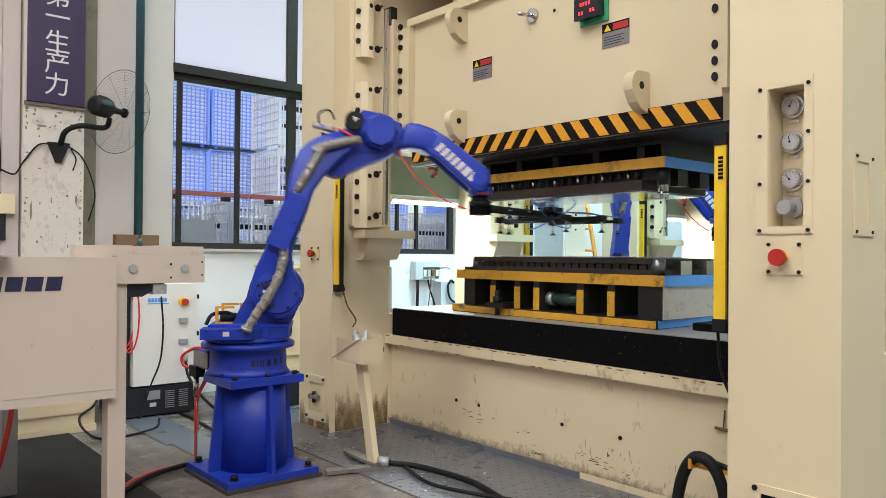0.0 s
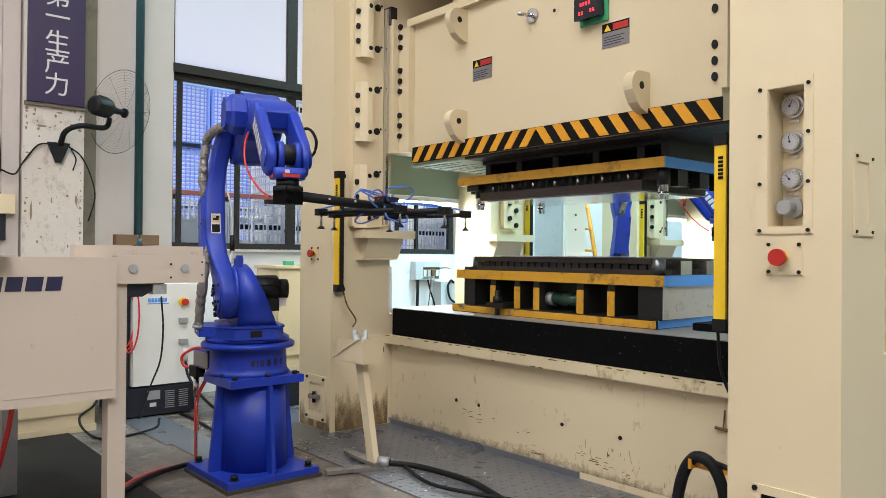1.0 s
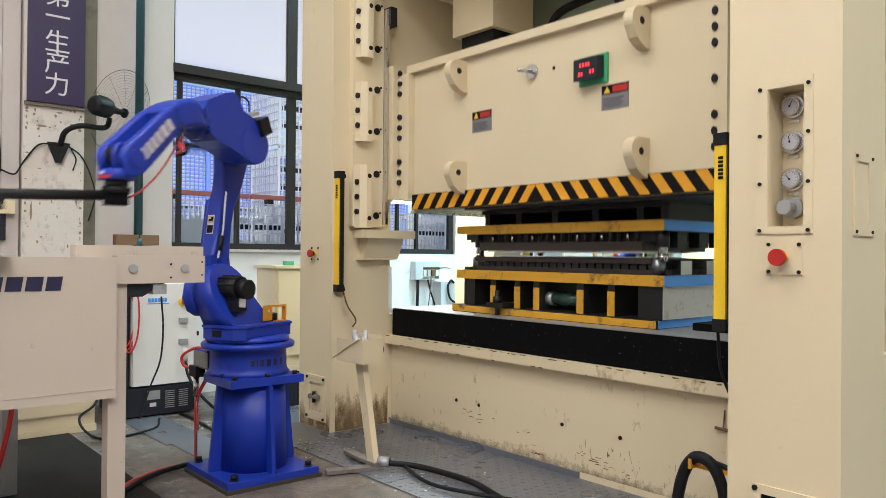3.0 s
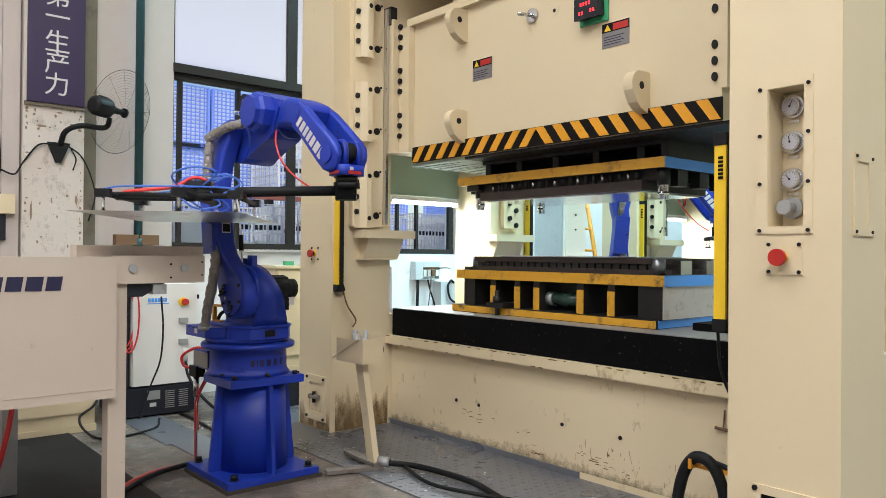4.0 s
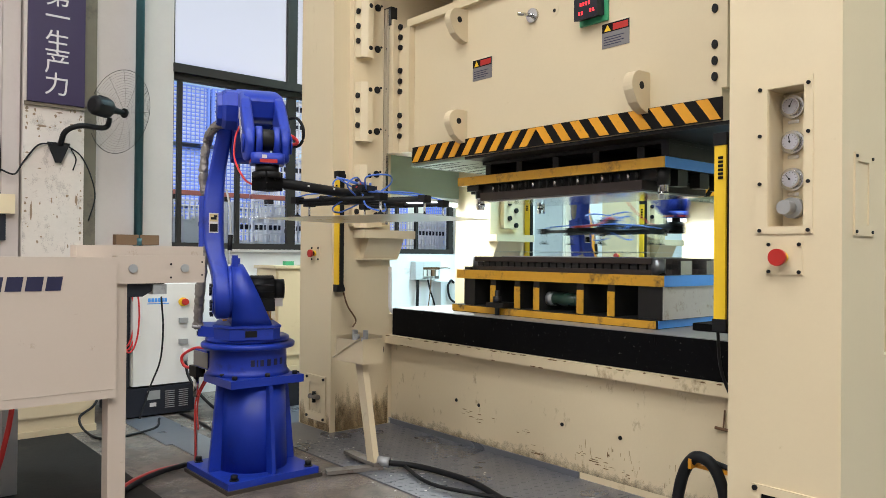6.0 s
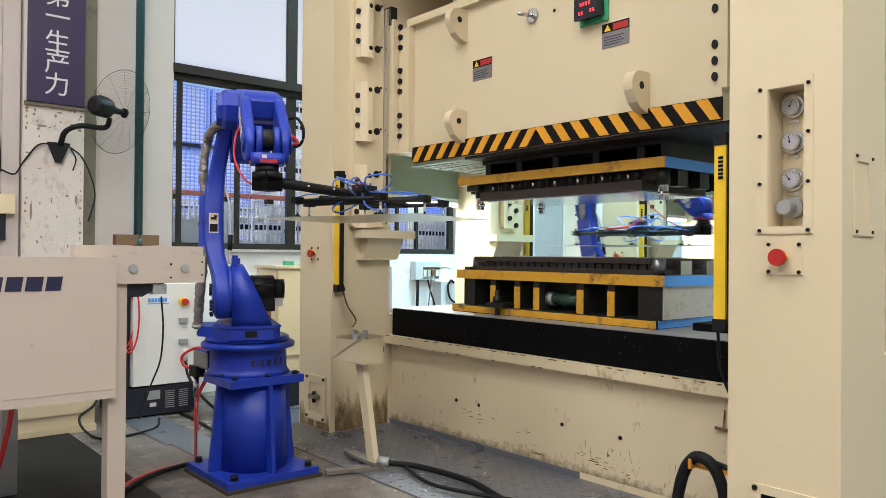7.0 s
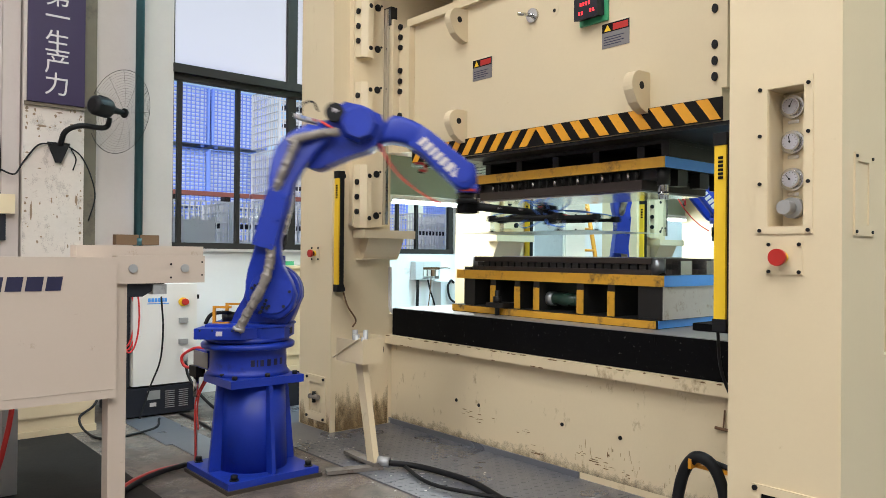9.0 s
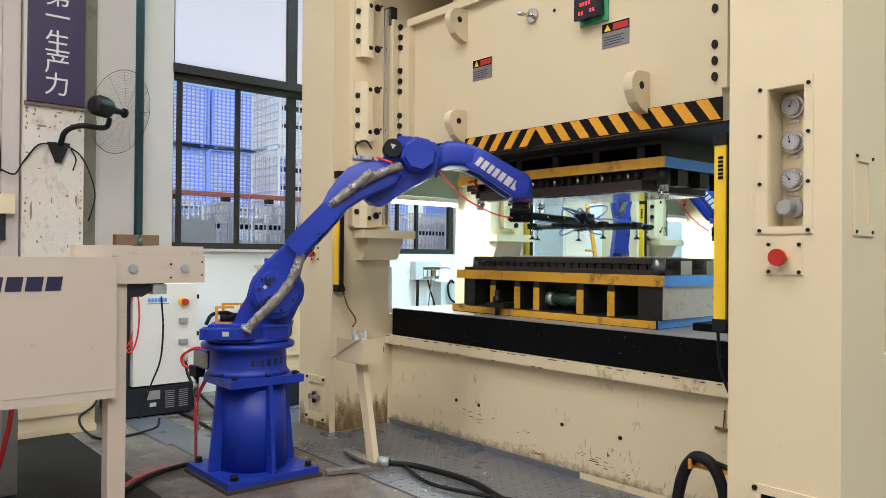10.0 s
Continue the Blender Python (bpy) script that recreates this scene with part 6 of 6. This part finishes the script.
line("fan_cable", [(PX + 0.03, 1.62, 2.15), (PX + 0.02, 1.72, 2.08), (PX + 0.01, 1.80, 1.92), (PX - 0.02, 1.84, 1.75), (PX - 0.02, 1.79, 1.55)], 0.006, BLACK, fan)
line("fan_cable", [(PX + 0.03, 1.64, 2.13), (PX + 0.02, 1.68, 2.05), (PX + 0.01, 1.66, 1.96)], 0.005, BLACK, fan)

pipe = thing("wall_pipe", "dark teal vertical pipe on a wooden block", "pipe", pose(-6.62, 2.2, 1.36))
pin("pipe_tube", (-6.635, 2.20, 1.375), (-6.635, 2.20, 7.0), 0.036, TEAL, pipe, "", 18)
block("wooden_block", (-6.70, -6.60, 2.01, 2.37, 1.36, 1.447), WOOD, pipe, "old brown wooden block", 0.006)
pin("pipe_foot", (-6.635, 2.20, 1.33), (-6.635, 2.20, 1.42), 0.042, TEAL, pipe, "", 18)
sw = thing("switch_box", "cream switch box with a dark socket below", "switch box", pose(-6.64, 1.15, 1.6))
block("switch_case", (-6.70, -6.58, 0.95, 1.245, 1.59, 1.74), CREAM, sw, bevel=0.008)
block("socket", (-6.70, -6.62, 0.98, 1.19, 1.38, 1.585), DARK_CABINET, sw, "dark socket", 0.008)
block("socket_cover", (-6.62, -6.615, 1.08, 1.14, 1.43, 1.52), WOOD, sw, bevel=0.002)
line("switch_cable", [(-6.64, 1.15, 1.74), (-6.64, 1.13, 1.85), (-6.64, 1.15, 1.95), (-6.64, 1.14, 2.2)], 0.008, BLACK, sw)


# ---------------------------------------------------------------- stacked crates in the yard
def lattice(bm, w, d, h, nx, nz, t):
    for a, b, c, e in ((0, 0, w, 0), (w, 0, w, d), (w, d, 0, d), (0, d, 0, 0)):
        L = math.hypot(c - a, e - b)
        m = Matrix.Translation((a, b, 0)) @ pose(0, 0, 0, 0, 0, math.degrees(math.atan2(e - b, c - a)))
        n = max(2, round(nx * L / w))
        for i in range(n + 1):
            x = L * i / n
            k = 2.5 if i in (0, n) else 1
            box(bm, x - t * k, x + t * k, -t, t, 0, h, m)
        for j in range(nz + 1):
            z = h * j / nz
            k = 2.5 if j in (0, nz) else 1
            box(bm, 0, L, -t, t, max(0, z - t * k), min(h, z + t * k), m)


def build_crate(name, label, w, d, h, nx, nz, t, mat, fill, group):
    c = thing(name, label, "crate", None, group)
    bm = bmesh.new()
    lattice(bm, w, d, h, nx, nz, t)
    part("lattice", bm, mat, c)
    for x in (0.05, w - 0.12):
        for y in (0.05, d - 0.12):
            block("foot_post", (x, x + 0.07, y, y + 0.07, -0.05, 0.0), mat, c, bevel=0.004)
    if fill:
        # white block added inside so that the lattice gaps look bright
        block("contents", (0.03, w - 0.03, 0.03, d - 0.03, 0.02, h * fill), CRATE_BACK, c, "white fill added for bright lattice gaps", 0.0)
    return c


crate = build_crate("plastic_crate", "blue lattice crate stacked outside the window", 1.2, 1.05, 1.03, 15, 15, 0.0085, CRATE_BLUE, 0.97, "stacked blue crates")
crate.matrix_basis = pose(-14.2, 4.48, -0.05)
spots = [(y, k) for y in (4.48, 5.60) for k in range(4)] + [(y, k) for y in (3.36, 6.74, 9.0, 11.6) for k in range(3)]
for y, k in spots[1:]:
    copy_thing(crate, pose(-14.2 + 0.05 * ((k * 7 + int(y * 3)) % 3 - 1), y, -0.05 + 1.10 * k, 0, 0, (k * 5 + int(y)) % 3 - 1))
cage = build_crate("wire_cage", "galvanised wire cage pallet in the yard", 1.0, 0.91, 1.0, 13, 7, 0.008, CAGE, 0.0, "wire cages")
for z in (0.30, 0.62):
    for y in (0.12, 0.36, 0.60):
        block("packed_part", (0.86, 0.97, y, y + 0.15, z, z + 0.07), DARK_CABINET, cage, "dark packed machine part", 0.004)
        block("packed_part", (0.84, 0.95, y + 0.03, y + 0.11, z + 0.11, z + 0.16), WHITE, cage, "pale packed machine part", 0.004)
cage.matrix_basis = pose(-11.0, 3.70, -0.05)
for x, y, k in ((-11.0, 3.70, 1), (-11.0, 4.65, 0), (-11.0, 4.65, 1), (-11.0, 5.60, 0), (-11.0, 5.60, 1), (-12.5, 6.15, 0), (-12.5, 6.15, 1), (-12.5, 6.15, 2), (-12.5, 6.15, 3), (-11.2, 8.1, 0), (-11.2, 8.1, 1), (-11.2, 9.05, 0), (-11.2, 9.05, 1)):
    copy_thing(cage, pose(x, y, -0.05 + 1.07 * k))
for y in (3.6, 5.1):
    b = thing("rack_beam", "faded red steel beam lying on the cages", "beam", pose(-10.4, y, 2.02))
    block("beam", (-10.45, -10.35, y, y + 1.45, 2.115, 2.18), PINK, b, bevel=0.004)
    block("beam_foot", (-10.47, -10.33, y + 0.25, y + 0.34, 2.022, 2.114), FRAME, b, bevel=0.003)
    block("beam_foot", (-10.47, -10.33, y + 1.05, y + 1.14, 2.022, 2.114), FRAME, b, bevel=0.003)
lean = thing("metal_sheet", "pale grey metal sheet leaning on the cages", "sheet", pose(-9.9, 3.9, -0.1))
block("sheet", (-9.93, -9.90, 3.72, 4.32, -0.1, 1.75), WHITE, lean, bevel=0.003)

# scraps of swarf and paper on the tread plates
bm = bmesh.new()
rng = random.Random(4)
for i in range(90):
    x, y = rng.uniform(-4.6, -3.1), rng.gauss(2.62, 0.18)
    a, w = rng.uniform(0, 180), rng.uniform(0.003, 0.009)
    if y > 2.42:
        box(bm, -w, w, -w * 0.5, w * 0.5, 0.0112, 0.0125, pose(x, y, 0, 0, 0, a))
tagged(part("floor_scraps", bm, WHITE), "tiny pale scraps scattered on the floor plates", "scrap", kind="stuff")


# ---------------------------------------------------------------- motion
def glide(rows, t):
    """The values at t seconds: smooth between the rows, with no overshoot."""
    i = max(k for k in range(len(rows)) if rows[k][0] <= t + 1e-9)
    if i == len(rows) - 1:
        return rows[-1][1:]
    a, b = rows[i], rows[i + 1]
    h = b[0] - a[0]
    u = (t - a[0]) / h
    out = []
    for c in range(1, len(a)):
        d = (b[c] - a[c]) / h

        def slope(j):
            if j <= 0 or j >= len(rows) - 1:
                return 0.0
            d0 = (rows[j][c] - rows[j - 1][c]) / (rows[j][0] - rows[j - 1][0])
            d1 = (rows[j + 1][c] - rows[j][c]) / (rows[j + 1][0] - rows[j][0])
            return 2 * d0 * d1 / (d0 + d1) if d0 * d1 > 0 else 0.0
        m0, m1 = slope(i), slope(i + 1)
        out.append((2 * u ** 3 - 3 * u * u + 1) * a[c] + (u ** 3 - 2 * u * u + u) * h * m0 + (3 * u * u - 2 * u ** 3) * b[c] + (u ** 3 - u * u) * h * m1)
    return out


# seconds, turn of the turret, lean of the lower arm, tilt of the forearm, turn of the gripper (degrees)
LEAVE = [(0, 58.8, 22.5, -19.7, 91.9), (0.2, 51.7, 5.4, -24.3, 92.7), (0.4, 29.8, -3.2, -25.7, 94.7), (0.5, 16.4, -5.6, -25.3, 96.0), (0.6, 6.1, -11.0, -23.9, 97.7), (0.8, -12.9, -7.2, -24.4, 104.8),
         (1, -15.0, -8.7, -24.1, 102.3), (1.2, -14.2, -8.9, -24.2, 89.5), (1.4, -7.3, -8.0, -24.3, 25.0), (1.5, -0.5, -10.2, -23.1, -12.0), (1.6, 7.9, -14.0, -21.6, -50.0), (1.8, 13.6, -7.9, -23.1, -112.0),
         (2, 11.3, -5.3, -23.9, -125.0), (2.2, 7.0, -13.7, -21.4, -130.0), (2.5, -23.3, -10.0, -18.9, -143.0), (2.7, -37.0, -13.0, -21.7, -130.0)]
FETCH = [(3, -67.0, -8.0, -24.9, -100.0), (3.2, -72.0, 0.3, -34.6, -90.0), (3.4, -64.0, -4.3, -24.1, -102.0), (3.6, -42.0, -3.0, -22.6, -130.0), (3.8, -11.5, -3.0, -22.5, -130.0), (4, 3.4, -7.1, -22.1, -125.0),
         (4.2, -0.3, -5.3, -21.8, -82.0), (4.5, -4.3, -5.4, -20.8, -18.0), (4.6, -7.3, -5.2, -20.9, -3.0), (4.7, -10.2, -5.1, -21.0, 16.0), (4.8, -12.7, -6.2, -20.8, 50.0), (4.9, -15.1, -7.3, -20.7, 79.0),
         (5, -18.6, -7.8, -20.5, 95.0), (5.3, -21.1, -6.4, -20.6, 103.0)]
FEED = [(5.5, -21.3, -6.4, -20.6, 106.0), (7.5, -21.3, -6.4, -20.6, 106.0), (8.05, -21.3, -6.4, -20.6, 106.0), (8.2, -19.1, -3.4, -20.7, 104.8), (8.4, -4.5, -5.1, -21.7, 98.8), (8.5, 7.3, -7.6, -21.4, 99.5),
         (8.6, 18.4, -8.8, -21.2, 100.3), (8.8, 36.2, 1.7, -23.6, 94.3), (9, 50.4, 15.3, -22.0, 90.4), (9.2, 55.5, 32.1, -13.7, 92.2), (9.3, 58.4, 39.6, -12.5, 91.8), (9.5, 59.6, 49.2, -13.7, 90.7),
         (9.6, 59.3, 49.3, -14.4, 90.7), (9.75, 59.4, 49.1, -15.2, 90.7), (10, 58.4, 43.2, -11.5, 95.1)]
SECOND = [(0.0, 57, 5.4, -28, 92), (1.0, 57, 5.4, -28, 92), (1.4, 61, 21.5, -25, 91), (1.8, 63, 42.9, -19, 91), (2.0, 63, 48.1, -18, 91), (2.5, 63, 49.2, -18, 91), (3.2, 60, 23.7, -25, 92), (3.8, 57, 6.5, -28, 92),
          (4.2, 55, 4.0, -28, 110), (4.7, 53, 4.3, -28, 165), (5.3, 48, 3.0, -28, 232), (5.5, 43, 1.0, -28, 240), (5.7, 28, -4.0, -28, 250)]
THIRD = [(6.2, -30, -8.6, -28, 265), (6.6, -26, -9.0, -28, 263), (6.8, -14, -9.0, -28, 262), (7.0, 10, -8.0, -28, 260), (7.2, 34, -4.0, -28, 256), (7.5, 46, 2.0, -28, 238), (7.8, 52, 4.0, -28, 170), (8.0, 56, 4.3, -28, 120), (8.3, 57, 5.4, -28, 92), (10.0, 57, 5.4, -28, 92)]
TIMES = [i / 10 for i in range(101)]


def flange_pose(q):
    turn, lean, tilt, grip = q
    a, b = radians(lean), radians(tilt)
    u = SHOULDER + LOWER * math.sin(a) + FORE * math.cos(b) - RISE * math.sin(b)
    z = J2_Z + LOWER * math.cos(a) + FORE * math.sin(b) + RISE * math.cos(b) - DROP
    return pose(u * math.cos(radians(turn)), u * math.sin(radians(turn)), z, 0, 0, grip)


def move_robot(ob, rows):
    kid = {c.name.split(".")[0]: c for c in ob.children}
    tracks = {k: [] for k in ("turret", "lower_arm", "forearm", "wrist", "gripper", "hose_sleeve")}
    for t in TIMES:
        turn, lean, tilt, grip = q = glide(rows, t)
        a, b = radians(lean), radians(tilt)
        spin = pose(0, 0, 0, 0, 0, turn)
        eu, ez = SHOULDER + LOWER * math.sin(a), J2_Z + LOWER * math.cos(a)
        wu, wz = eu + FORE * math.cos(b) - RISE * math.sin(b), ez + FORE * math.sin(b) + RISE * math.cos(b)
        tracks["turret"].append((t, spin))
        hx, hz = 0.016, 0.868
        ax, az = SHOULDER + 0.36 * math.sin(a) - 0.07 * math.cos(a), J2_Z + 0.36 * math.cos(a) + 0.07 * math.sin(a)
        tracks["hose_sleeve"].append((t, spin @ pose(hx, -0.285, hz, 0, math.degrees(math.atan2(ax - hx, az - hz)), 0)))
        tracks["lower_arm"].append((t, spin @ pose(SHOULDER, 0, J2_Z, 0, lean, 0)))
        tracks["forearm"].append((t, spin @ pose(eu, 0, ez, 0, -tilt, 0)))
        tracks["wrist"].append((t, spin @ pose(wu, 0, wz)))
        tracks["gripper"].append((t, flange_pose(q)))
    for k, rows_k in tracks.items():
        walk(kid[k], rows_k)


def motions():
    one = LEAVE + FETCH + FEED
    move_robot(robot, one)
    two = SECOND + THIRD
    move_robot(robot_two, two)
    # press slide and upper die
    stroke = [(0.0, 0.0), (1.25, 0.0), (1.4, -0.015), (1.6, -0.045), (1.8, -0.122), (2.0, -0.223), (2.2, -0.325), (2.5, -0.413), (2.65, -0.421), (2.8, -0.415), (3.1, -0.30), (3.4, -0.10), (3.65, 0.0), (10.0, 0.0)]
    home, die_at = slide.matrix_basis.copy(), upper_die.matrix_basis.copy()
    downs = [(t, pose(0, 0, glide(stroke, t)[0])) for t in TIMES]
    walk(slide, [(t, d @ home) for t, d in downs])
    walk(upper_die, [(t, d @ die_at) for t, d in downs])
    home_two, die_two_at = slide_two.matrix_basis.copy(), upper_two.matrix_basis.copy()
    stroke_two = [(0.0, 0.0), (3.9, 0.0), (4.4, -0.20), (4.7, -0.33), (5.0, -0.42), (5.3, -0.36), (5.7, -0.20), (6.2, 0.0), (10.0, 0.0)]
    downs = [(t, pose(0, 0, glide(stroke_two, t)[0])) for t in TIMES]
    walk(slide_two, [(t, d @ home_two) for t, d in downs])
    walk(upper_two, [(t, d @ die_two_at) for t, d in downs])
    # the blank lies on the feed table, is carried, and is left on the die
    base, hang = pose(*ROBOT_AT), pose(0.78, 0, -0.188)
    held = {t: base @ flange_pose(glide(one, t)) @ hang for t in TIMES}
    walk(blank, [(t, held[3.2] if t < 3.2 else held[9.6] if t > 9.6 else held[t]) for t in TIMES])
    base_two = pose(*ROBOT_TWO_AT)
    carried = {t: base_two @ flange_pose(glide(two, t)) @ hang for t in TIMES}
    rest = pose(-3.14, 3.96, 1.2955, 0, 0, 90)
    walk(panel, [(t, rest if t < 5.9 else carried[t] if t >= 6.2 else pose(*rest.translation.lerp(carried[6.2].translation, max(0.0, t - 5.9) / 0.3), 0, 0, 90)) for t in TIMES])


motions()
